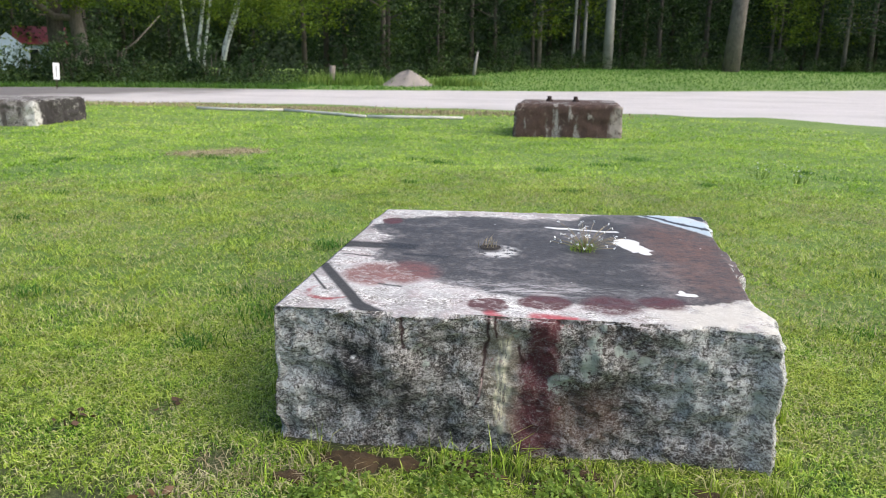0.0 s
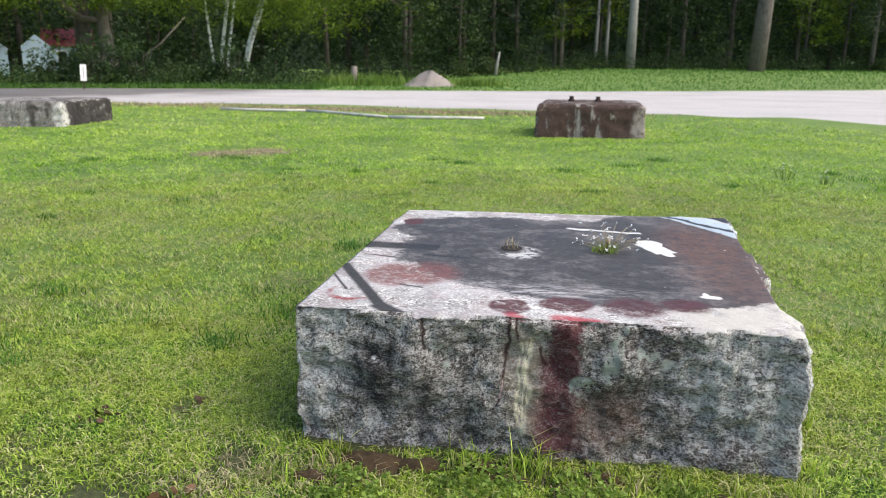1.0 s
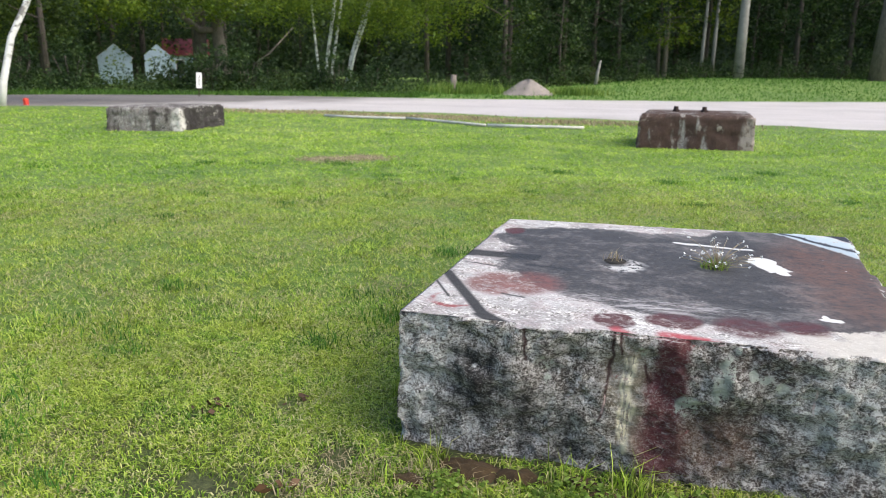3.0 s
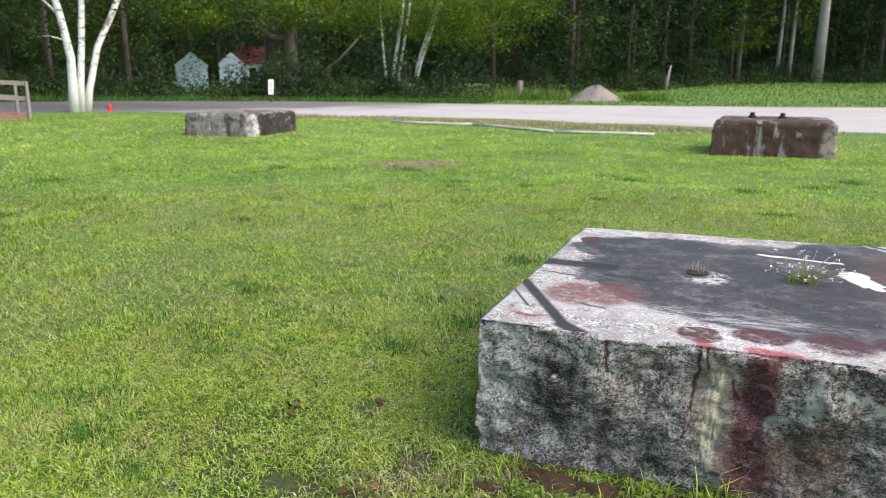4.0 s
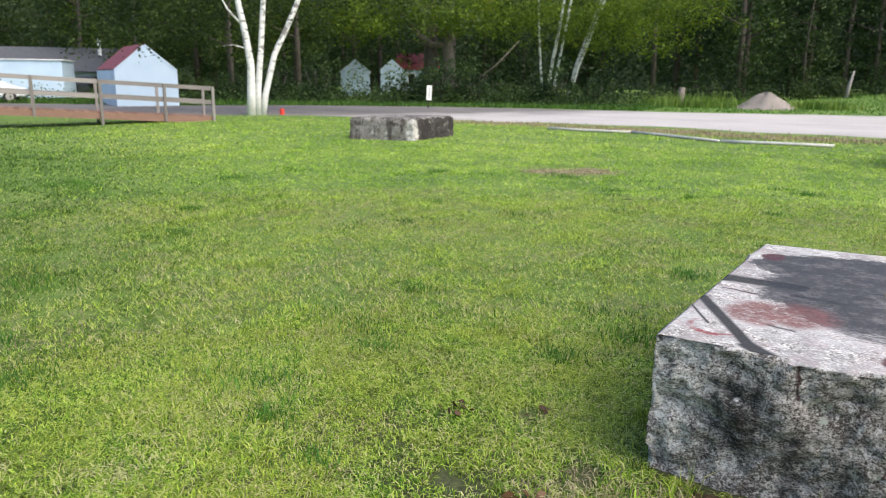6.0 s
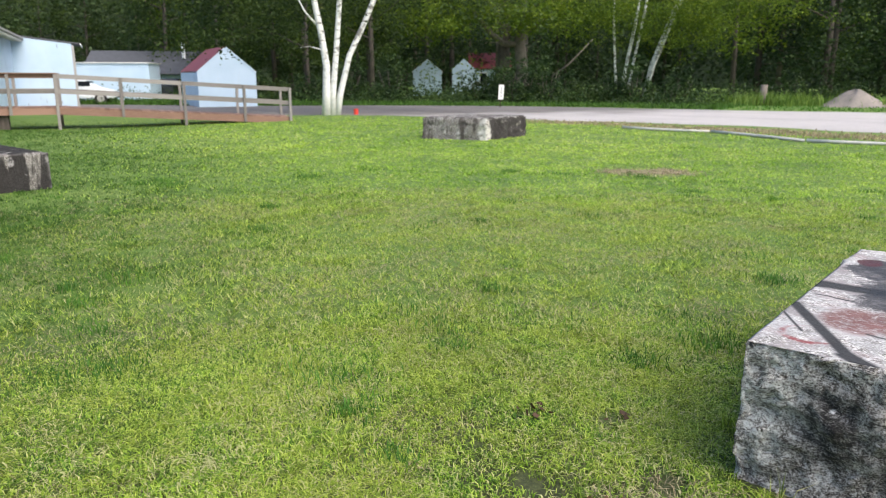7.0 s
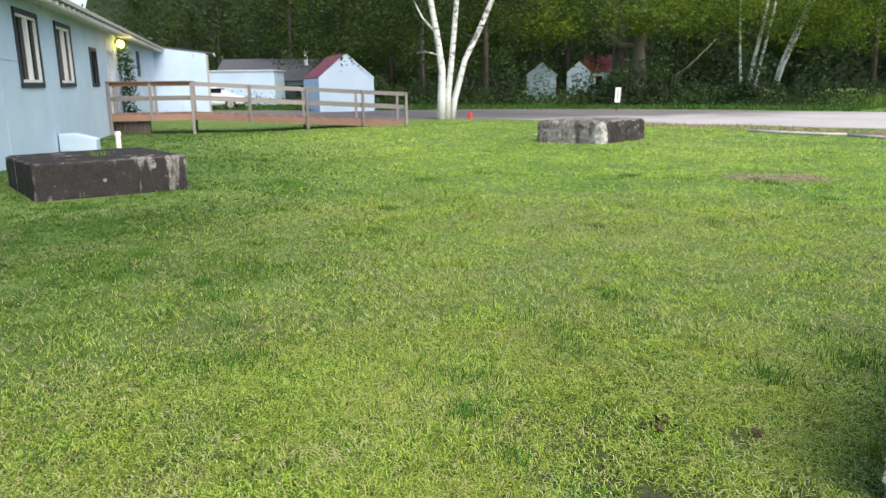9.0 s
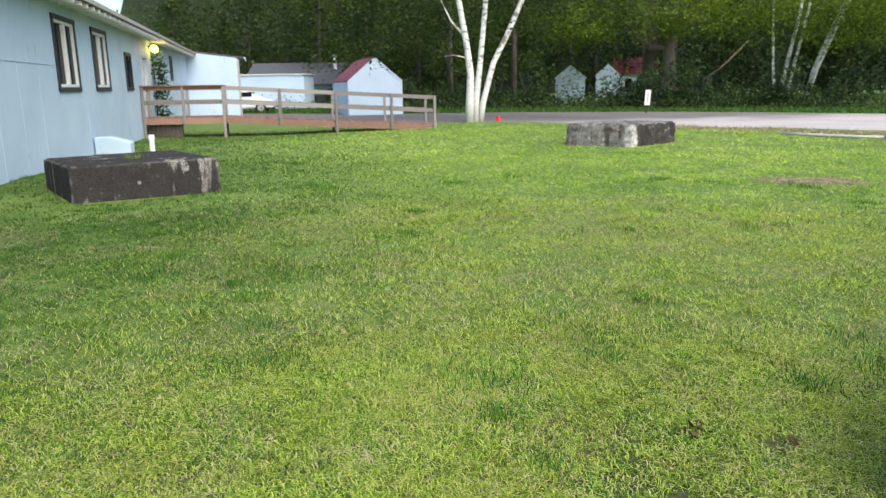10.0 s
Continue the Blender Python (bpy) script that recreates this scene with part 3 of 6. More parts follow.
def value_noise(x, y, scale, seed):
    """Smooth noise from 0 to 1 over arrays of x and y."""
    table = np.random.default_rng(seed).random((64, 64))
    u, v = x * scale + 1000.5, y * scale + 1000.5
    i, j = np.floor(u).astype(int), np.floor(v).astype(int)
    a, b = u - i, v - j
    a, b = a * a * (3 - 2 * a), b * b * (3 - 2 * b)
    f = lambda p, q: table[p % 64, q % 64]
    return (f(i, j) * (1 - a) + f(i + 1, j) * a) * (1 - b) + (f(i, j + 1) * (1 - a) + f(i + 1, j + 1) * a) * b


def smooth(v, lo, hi):
    t = np.clip((np.asarray(v, float) - lo) / (hi - lo), 0, 1)
    return t * t * (3 - 2 * t)


def ground_z(x, y):
    """Height of the land: level lawn, a dip by the hall, a slow rise behind the road."""
    x, y = np.asarray(x, float), np.asarray(y, float)
    z = 1.05 * smooth(y, 40, 74) * smooth(x, -16, 6)
    z = z - 0.16 * np.exp(-((x + 25) ** 2 + (y - 12.5) ** 2) / 30)
    z = z + 0.10 * np.exp(-((x + 13.4) ** 2 + (y - 2.2) ** 2) / 5)
    near = 1 - smooth(np.hypot(x, y), 25, 40)
    return z + near * 0.03 * (value_noise(x, y, 0.45, 3) - 0.5)


def gz(x, y):
    return float(ground_z(x, y))


NEAR_EDGE = [(-70, 6), (-45, 14), (-34, 17.6), (-24, 20.4), (-20.8, 22.3), (-13.4, 23.4), (-8, 24), (-3, 23.2), (3.6, 22.4), (6.6, 21.4), (8.9, 17.9), (11, 14), (16, 6)]
FAR_EDGE = [(-74, 8), (-50, 17), (-39, 22.5), (-31, 27), (-27, 31.5), (-21, 35), (-16, 36.6), (-8.4, 37.6), (3.3, 41.2), (14, 45.5), (24, 49), (50, 57), (70, 60)]


def road_near(x):
    return np.interp(x, [p[0] for p in NEAR_EDGE], [p[1] for p in NEAR_EDGE])


# ---- ground, road ----
def spread(lo, hi, dense_lo, dense_hi, fine, coarse):
    a = list(np.arange(dense_lo, dense_hi + 1e-6, fine))
    left, right, step = [], [], fine
    v = dense_lo
    while v > lo:
        step = min(step * 1.25, coarse)
        v -= step
        left.append(v)
    step, v = fine, dense_hi
    while v < hi:
        step = min(step * 1.25, coarse)
        v += step
        right.append(v)
    return np.array(left[::-1] + a + right)


def make_ground():
    xs, ys = spread(-900, 900, -26, 14, 0.4, 60), spread(-500, 1500, -4, 26, 0.4, 60)
    gx, gy = np.meshgrid(xs, ys)
    v = np.stack([gx.ravel(), gy.ravel(), ground_z(gx, gy).ravel()], 1)
    n, k = len(xs), len(ys)
    i, j = np.meshgrid(np.arange(n - 1), np.arange(k - 1))
    a = (j * n + i).ravel()
    ob = new("ground", mesh_from("ground", v, np.stack([a, a + 1, a + n + 1, a + n], 1), None, M_GROUND, True))
    tagged(ob, "mown green lawn with worn yellowish and bare spots", "lawn", kind="structure")


def resample(points, n):
    p = np.array(points, float)
    s = np.concatenate([[0], np.cumsum(np.hypot(*np.diff(p, axis=0).T))])
    t = np.linspace(0, s[-1], n)
    return np.stack([np.interp(t, s, p[:, 0]), np.interp(t, s, p[:, 1])], 1)


def make_road():
    n, k = 260, 18
    a, b = resample(NEAR_EDGE, n), resample(FAR_EDGE, n)
    a[:, 1] += 0.35 * (value_noise(a[:, 0], a[:, 1], 0.9, 11) - 0.5)
    b[:, 1] += 0.5 * (value_noise(b[:, 0], b[:, 1], 0.8, 12) - 0.5)
    f = np.linspace(0, 1, k)[:, None, None]
    p = (a[None] * (1 - f) + b[None] * f).reshape(-1, 2)
    z = ground_z(p[:, 0], p[:, 1]) + 0.02
    z[:n] -= 0.05
    z[-n:] -= 0.05
    i, j = np.meshgrid(np.arange(n - 1), np.arange(k - 1))
    q = (j * n + i).ravel()
    ob = new("road", mesh_from("road", np.column_stack([p, z]), np.stack([q, q + 1, q + n + 1, q + n], 1), None, M_GRAVEL, True))
    tagged(ob, "wide pale gravel road crossing behind the lawn", "road", kind="structure")


make_ground()
make_road()


# ---- granite blocks ----
def stone_mesh(name, corners, height, cells, rough, top_rough, material, seed, bury=0.06, round_edge=0.03, taper=0.0, soft_shade=True, split=False):
    """A quarried block: four plan corners (front left, front right, back right, back left), rough sides and a sawn top."""
    nx, ny, nz = cells
    fl, fr, br, bl = [np.array(c) for c in corners]
    index, verts, quads = {}, [], []
    centre = (fl + fr + br + bl) / 4

    def vertex(i, j, k):
        key = (i, j, k)
        if key in index:
            return index[key]
        a, b, c = i / nx, j / ny, k / nz
        p2 = (fl * (1 - a) + fr * a) * (1 - b) + (bl * (1 - a) + br * a) * b
        z = -bury + (height + bury) * c
        wide = 1 + taper * (1 - c)
        p2 = centre + (p2 - centre) * wide
        p = Vector((p2[0], p2[1], z))
        q = p + Vector((seed * 7.3, seed * 3.1, 0))
        big = noise.fractal(q * 2.3, 0.9, 2.1, 5)
        chip = noise.fractal(q * 13.0, 0.7, 2.2, 4)
        ledge = noise.noise(Vector((q.x * 3, q.y * 3, q.z * 8))) 
        move = rough * (0.55 * big + 0.55 * chip + 0.35 * ledge)
        if split:
            tilt = Vector((q.x * 2.2 + q.z * 1.6, q.y * 2.2, q.z * 3.4 - q.x * 0.9))
            facet = noise.ridged_multi_fractal(tilt, 0.9, 2.1, 4, 1.0, 1.6) - 1.0
            fine = noise.fractal(Vector((q.x * 24, q.y * 24, q.z * 44)), 0.8, 2.1, 3)
            move = 0.034 * big - 0.032 * facet + 0.017 * chip + 0.006 * fine
            if i == nx:
                move += 0.085 * min(1.0, max(0.0, (0.57 - z) / 0.11)) * (1 - 0.75 * b)
        out = Vector((0, 0, 0))
        if i == 0: out.x -= 1
        if i == nx: out.x += 1
        if j == 0: out.y -= 1
        if j == ny: out.y += 1
        if k == nz:
            p.z += top_rough * noise.fractal(q * 4, 1, 2, 3)
            if out.length:
                ragged = abs(noise.fractal(q * 6, 0.8, 2.2, 4))
                p.z -= round_edge * (0.25 + 1.2 * ragged)
                move -= round_edge * (0.25 + 1.0 * ragged)
        else:
            drop = max(0.0, 1 - (1 - c) * nz / 1.5)
            move -= round_edge * 0.25 * drop
        p += out * move * (0.55 if out.x and out.y else 1.0)
        index[key] = len(verts)
        verts.append(p)
        return index[key]

    for i in range(nx):
        for j in range(ny):
            quads.append([vertex(i, j, nz), vertex(i + 1, j, nz), vertex(i + 1, j + 1, nz), vertex(i, j + 1, nz)])
            quads.append([vertex(i, j, 0), vertex(i, j + 1, 0), vertex(i + 1, j + 1, 0), vertex(i + 1, j, 0)])
    for k in range(nz):
        for i in range(nx):
            quads.append([vertex(i, 0, k), vertex(i + 1, 0, k), vertex(i + 1, 0, k + 1), vertex(i, 0, k + 1)])
            quads.append([vertex(i + 1, ny, k), vertex(i, ny, k), vertex(i, ny, k + 1), vertex(i + 1, ny, k + 1)])
        for j in range(ny):
            quads.append([vertex(0, j + 1, k), vertex(0, j, k), vertex(0, j, k + 1), vertex(0, j + 1, k + 1)])
            quads.append([vertex(nx, j, k), vertex(nx, j + 1, k), vertex(nx, j + 1, k + 1), vertex(nx, j, k + 1)])
    return mesh_from(name, np.array([tuple(v) for v in verts]), quads, None, material, soft_shade)


def granite_block(corners, height, cells, rough, material, seed, label, taper=0.0, round_edge=0.03):
    c = np.mean(np.array(corners), axis=0)
    local = [(p[0] - c[0], p[1] - c[1]) for p in corners]
    ob = new("granite_block", stone_mesh("granite_block", local, height, cells, rough, 0.006, material, seed, 0.08, round_edge, taper))
    ob.location = (c[0], c[1], gz(*c))
    return tagged(ob, label, "stone block", "four granite foundation blocks on the lawn")


def main_block():
    base = BLOCK_BASE
    corners = [(-0.755, 2.465), (1.115, 2.445), (1.395, 4.53), (-0.625, 4.46)]
    local = [(p[0] - base[0], p[1] - base[1]) for p in corners]
    me = stone_mesh("granite_block", local, 0.56, (200, 110, 66), 0.034, 0.003, M_BLOCK, 1, 0.08, 0.016, 0.0, True, True)
    ob = new("granite_block", me)
    ob.location = base
    tagged(ob, "grey granite block with flaking black, red and white paint", "stone block", "four granite foundation blocks on the lawn")
    return ob


main_block()
b2 = granite_block([(0.30, 15.1), (2.50, 15.3), (2.65, 17.4), (0.50, 17.2)], 0.68, (36, 36, 14), 0.05, M_BLOCK_BROWN, 2, "dark brown stained granite block with rounded edges", 0.02, 0.06)
for bx, by in ((-0.42, 0.25), (0.15, 0.2)):
    bm = bmesh.new()
    bmesh.ops.create_cone(bm, cap_ends=True, segments=8, radius1=0.06, radius2=0.045, depth=0.14, matrix=pose(bx, by, 0.72))
    bmesh.ops.create_cone(bm, cap_ends=True, segments=6, radius1=0.085, radius2=0.085, depth=0.04, matrix=pose(bx, by, 0.70))
    part("anchor_bolt", bm, M_IRON, b2, "rusty iron anchor bolt")
granite_block([(-10.75, 2.62), (-10.42, 4.60), (-12.35, 4.75), (-12.40, 2.75)], 0.50, (36, 36, 14), 0.03, M_BLOCK_BLACK, 3, "black painted granite block with pale worn corners", 0.0, 0.03)
granite_block([(-11.72, 14.62), (-10.07, 15.06), (-10.09, 17.02), (-11.73, 16.58)], 0.55, (40, 40, 16), 0.05, M_BLOCK_GREY, 4, "grey granite block with dark runs and a pale corner", 0.02, 0.04)


# ---- lawn blades ----
BARE = [(-0.52, 2.35, 0.10), (-0.36, 2.34, 0.11), (-0.18, 2.34, 0.10), (0.02, 2.34, 0.08), (0.22, 2.33, 0.09), (0.42, 2.33, 0.08), (0.66, 2.32, 0.07), (-1.34, 2.66, 0.10), (-1.37, 1.98, 0.08), (-0.93, 2.25, 0.13), (-4.9, 11.2, 0.45), (-4.3, 11.6, 0.5), (-0.35, 2.27, 0.10), (0.22, 2.28, 0.08), (-1.66, 2.47, 0.05), (4.2, 6.6, 0.3), (-1.05, 1.95, 0.06), (-1.7, 2.1, 0.05), (-2.6, 2.3, 0.06)]
BLOCK_RECTS = [(-0.80, 2.40, 1.42, 4.55), (0.3, 15.1, 2.6, 17.4), (-12.4, 2.7, -10.5, 4.7), (-11.63, 14.72, -10.17, 16.87)]


def lawn_points(count, r0, r1, a0=-56, a1=96):
    """Points on the lawn round the camera's stand, thinned on bare spots and paths; angle from +y towards -x."""
    r = np.sqrt(rng.uniform(r0 * r0, r1 * r1, count))
    a = np.radians(rng.uniform(a0, a1, count))
    x, y = -np.sin(a) * r, np.cos(a) * r
    keep = y < road_near(x) - 0.15 + 0.5 * (value_noise(x, y, 1.2, 21) - 0.5)
    keep &= ~((x > -0.77 + 0.07 * (y - 2.45)) & (x < 1.12 + 0.123 * (y - 2.41)) & (y > 2.43) & (y < 4.5))
    for x0, y0, x1, y1 in BLOCK_RECTS[1:]:
        keep &= ~((x > x0) & (x < x1) & (y > y0) & (y < y1))
    for bx, by, br in BARE:
        d = np.hypot(x - bx, y - by) / br
        keep &= rng.random(count) < 0.12 + smooth(d + 0.5 * value_noise(x, y, 7, 5), 0.7, 1.5)
    u = (x + 13.5) * 0.491 + (y - 2.45) * 0.871
    keep &= u > 0.03
    thin = value_noise(x, y, 2.1, 31) * 0.6 + value_noise(x, y, 6.5, 32) * 0.4
    keep &= rng.random(count) < 0.3 + 1.25 * thin
    return x[keep], y[keep]


def blades(name, x, y, z, h, w, lean, label, material, segments=2, cat="grass"):
    """Bent grass blades as one mesh."""
    n = len(x)
    a = rng.uniform(0, 2 * np.pi, n)
    t = a + np.pi / 2 + rng.normal(0, 0.6, n)
    dx, dy = np.cos(a) * lean, np.sin(a) * lean
    wx, wy = np.cos(t) * w / 2, np.sin(t) * w / 2
    rows = []
    if segments == 2:
        for s, k, f in ((-1, 0, 0), (1, 0, 0), (1, 1, 0.55), (-1, 1, 0.55)):
            rows.append(np.stack([x + s * wx * (1 - 0.15 * k) + dx * h * f * 0.5, y + s * wy * (1 - 0.15 * k) + dy * h * f * 0.5, z + h * f * 0.9 - 0.004 * (1 - k)], 1))
        rows.append(np.stack([x + dx * h, y + dy * h, z + h * np.maximum(0.15, 1 - 0.45 * lean)], 1))
        v = np.stack(rows, 1).reshape(-1, 3)
        b = np.arange(n) * 5
        me = mesh_from(name, v, np.stack([b, b + 1, b + 2, b + 3], 1), np.stack([b + 3, b + 2, b + 4], 1), material)
    else:
        rows = [np.stack([x - wx, y - wy, z - 0.004], 1), np.stack([x + wx, y + wy, z - 0.004], 1), np.stack([x + dx * h, y + dy * h, z + h * np.maximum(0.2, 1 - 0.4 * lean)], 1)]
        v = np.stack(rows, 1).reshape(-1, 3)
        b = np.arange(n) * 3
        me = mesh_from(name, v, None, np.stack([b, b + 1, b + 2], 1), material)
    return tagged(new(name, me), label, cat, kind="stuff")


def make_lawn():
    rings = ((84000, 1.7, 4.7, 5, 0.036, 0.0056, 2, -42, 92), (140000, 3.4, 10.6, 5, 0.040, 0.0072, 1, -40, 90), (66000, 7.8, 18.5, 5, 0.046, 0.013, 1, -36, 86), (46000, 13.5, 32.0, 5, 0.052, 0.026, 1, -36, 86), (9000, 0.0, 2.2, 5, 0.045, 0.008, 1, -180, 180), (12000, 2.0, 9.0, 5, 0.05, 0.016, 1, 92, 318))
    for clumps, r0, r1, per, hh, ww, seg, a0, a1 in rings:
        x, y = lawn_points(clumps, r0, r1, a0, a1)
        if r1 > 3:
            away = np.hypot(x, y) + 0.5 * (value_noise(x, y, 1.6, 77) - 0.5)
            blend = 0.22 * r1
            fade = rng.random(len(x)) < (1 - smooth(away, r1 - blend, r1)) * (smooth(away, r0, r0 * 1.25) if r0 > 2.5 else 1.0)
            x, y = x[fade], y[fade]
        r = 0.012 * ww / 0.006
        x, y = np.repeat(x, per) + rng.normal(0, r, len(x) * per), np.repeat(y, per) + rng.normal(0, r, len(y) * per)
        tall = value_noise(x, y, 1.3, 41) * 0.6 + value_noise(x, y, 4.5, 42) * 0.6
        h = hh * (0.4 + 0.9 * tall + 0.9 * smooth(value_noise(x, y, 2.6, 43), 0.78, 0.95)) * rng.uniform(0.6, 1.35, len(x))
        w = ww * rng.uniform(0.6, 1.4, len(x))
        lean = rng.uniform(0.5, 1.9, len(x))
        off = (x + 13.5) * 0.491 + (y - 2.45) * 0.871 + 2.5 * (value_noise(x, y, 0.5, 71) - 0.5)
        # Likelier near the hall: blades whose colour carries the hall's shade.
        lush = (rng.random(len(x)) > smooth(off, 1.5, 9.0)) & (rng.random(len(x)) < smooth(-x, 2.0, 7.0))
        for pick, stuff, label in ((~lush, M_GRASS if r1 < 11 else M_GRASS_FINE, "short green lawn grass with yellowish and straw-coloured blades"), (lush, M_GRASS_LUSH_SHADE, "lush deep green grass along the hall, darkened for its shade")):
            if pick.sum() > 10:
                blades("grass", x[pick], y[pick], ground_z(x[pick], y[pick]), h[pick], w[pick], lean[pick], label, stuff, seg)


make_lawn()


def lawn_tufts():
    """Longer, deeper green clumps scattered over the mown lawn, and flat dry thatch between."""
    spots = [(-4.67, 5.6), (-3.67, 1.62), (-5.8, 4.4), (-2.32, 2.0), (-5.9, 4.5), (-1.24, 5.5), (-2.4, 2.95), (-9.6, 4.2), (-1.5, 3.4), (-1.25, 3.9), (-3.0, 3.3)]
    while len(spots) < 90:
        r, a = math.sqrt(rng.uniform(2.5, 150)), math.radians(rng.uniform(-50, 90))
        x, y = -math.sin(a) * r, math.cos(a) * r
        if not any(x0 - 0.2 < x < x1 + 0.2 and y0 - 0.2 < y < y1 + 0.2 for x0, y0, x1, y1 in BLOCK_RECTS):
            spots.append((x, y))
    px, py, ph = [], [], []
    for x, y in spots:
        n = int(rng.integers(50, 170))
        s = rng.uniform(0.05, 0.16)
        px.append(rng.normal(x, s, n)), py.append(rng.normal(y, s * 0.8, n)), ph.append(np.full(n, rng.uniform(0.05, 0.095)))
    px, py, ph = np.concatenate(px), np.concatenate(py), np.concatenate(ph)
    n = len(px)
    blades("grass", px, py, ground_z(px, py), ph * rng.uniform(0.5, 1.2, n), 0.0055 * rng.uniform(0.7, 1.6, n), rng.uniform(0.2, 1.0, n), "deeper green clumps of longer grass in the lawn", M_GRASS_DEEP, 2)
    x, y = lawn_points(190000, 1.2, 10.0)
    keep = value_noise(x, y, 1.7, 61) * 0.6 + value_noise(x, y, 5.5, 62) * 0.5 > 0.56
    x, y = np.concatenate([x[keep], rng.normal(-4.6, 0.38, 900), rng.normal(-1.34, 0.12, 120), rng.normal(-0.95, 0.16, 200)]), np.concatenate([y[keep], rng.normal(11.35, 0.33, 900), rng.normal(2.66, 0.1, 120), rng.normal(2.2, 0.12, 200)])
    n = len(x)
    blades("thatch", x, y, ground_z(x, y) + 0.008, np.full(n, 0.03) * rng.uniform(0.5, 1.6, n), 0.004 * rng.uniform(0.6, 1.4, n), rng.uniform(1.2, 2.0, n), "dry straw-coloured thatch lying between the grass", M_STRAW, 1)


lawn_tufts()


# ---- trees ----
def leaf_cards(centres, radius, per, size, flat=0.5):
    """Small four-cornered leaves scattered round cluster centres."""
    c = np.repeat(np.asarray(centres, float), per, axis=0)
    n = len(c)
    d = rng.normal(0, 1, (n, 3)) * np.array([1, 1, 0.7]) * np.repeat(np.broadcast_to(radius, len(centres)), per)[:, None] * 0.55
    p = c + d
    s = size * rng.uniform(0.55, 1.35, n)[:, None]
    u = rng.normal(0, 1, (n, 3)) * np.array([1, 1, flat])
    u /= np.linalg.norm(u, axis=1)[:, None]
    k = rng.normal(0, 1, (n, 3))
    v = np.cross(u, k)
    v /= np.linalg.norm(v, axis=1)[:, None] + 1e-9
    q = np.stack([p - u * s * 0.5, p - v * s * 0.3, p + u * s * 0.5, p + v * s * 0.3], 1).reshape(-1, 3)
    b = np.arange(n) * 4
    return q, np.stack([b, b + 1, b + 2, b + 3], 1)


def crown_centres(count, base, top, radius, inner=0.35):
    """Cluster centres in an uneven crown from height base to top."""
    t = rng.random(count) ** 0.85
    a = rng.uniform(0, 2 * np.pi, count)
    prof = np.sin(np.pi * np.clip(0.12 + 0.85 * t, 0, 1)) ** 0.7
    lump = 0.75 + 0.35 * np.sin(a * 3 + t * 5) * rng.uniform(0.3, 1, count)
    r = radius * prof * lump * np.sqrt(rng.uniform(inner, 1, count))
    return np.stack([np.cos(a) * r, np.sin(a) * r, base + (top - base) * t], 1)


def limbs(trunk_top, count, base, top, reach, r0):
    runs = []
    for i in range(count):
        z = base + (top - base) * (i + 0.5) / count
        a = i * 2.4 + rng.uniform(-0.4, 0.4)
        L = reach * rng.uniform(0.6, 1.0) * (1.1 - 0.6 * i / count)
        p = [(0, 0, z), (math.cos(a) * L * 0.45, math.sin(a) * L * 0.45, z + 0.18 * L), (math.cos(a) * L, math.sin(a) * L, z + 0.5 * L)]
        runs.append((p, (r0, r0 * 0.6, r0 * 0.15)))
    return runs


def tree(label, height, radius, crown_base, trunk_r, bark_m, leaf_m, clusters, per, leaf, name="tree", category="tree", crown_low=None, group="trees of the wood"):
    ob = thing(name, Matrix(), label, category, group)
    bend = [(0, 0, -0.2), (rng.uniform(-.1, .1), rng.uniform(-.1, .1), height * 0.3), (rng.uniform(-.3, .3), rng.uniform(-.3, .3), height * 0.65), (rng.uniform(-.4, .4), 0, height * 0.93)]
    runs = [(bend, (trunk_r * 1.15, trunk_r * 0.85, trunk_r * 0.5, trunk_r * 0.12))] + limbs(height, 9, crown_base, height * 0.9, radius * 0.9, trunk_r * 0.32)
    part("trunk", tubes_mesh("trunk", runs, bark_m, 8), None, ob)
    v, q = leaf_cards(crown_centres(clusters, crown_base if crown_low is None else crown_low, height, radius), rng.uniform(0.5, 1.0, clusters), per, leaf)
    part("crown", mesh_from("crown", v, q, None, leaf_m), None, ob)
    return ob


def pine(label, height, radius, crown_base, trunk_r):
    ob = thing("pine_tree", Matrix(), label, "pine tree", "trees of the wood")
    runs = [([(0, 0, -0.2), (0.05, 0, height * 0.5), (0, 0.05, height)], (trunk_r, trunk_r * 0.7, 0.03))]
    cl = []
    for i in range(34):
        f = i / 34
        z = crown_base + (height - crown_base) * f
        for k in range(3):
            a = i * 2.1 + k * 2.09 + rng.uniform(-.3, .3)
            L = radius * (1.05 - f) * rng.uniform(0.5, 1.1)
            runs.append(([(0, 0, z), (math.cos(a) * L * 0.6, math.sin(a) * L * 0.6, z - 0.02 * L), (math.cos(a) * L, math.sin(a) * L, z - 0.16 * L)], (0.030, 0.015, 0.006)))
            for s in (0.35, 0.6, 0.85, 1.0):
                cl.append((math.cos(a) * L * s, math.sin(a) * L * s, z - 0.05 * L * s))
    part("trunk", tubes_mesh("trunk", runs, M_PINE, 6), None, ob)
    v, q = leaf_cards(cl, 0.75, 15, 0.26, 0.4)
    part("crown", mesh_from("crown", v, q, None, M_NEEDLE), None, ob)
    return ob


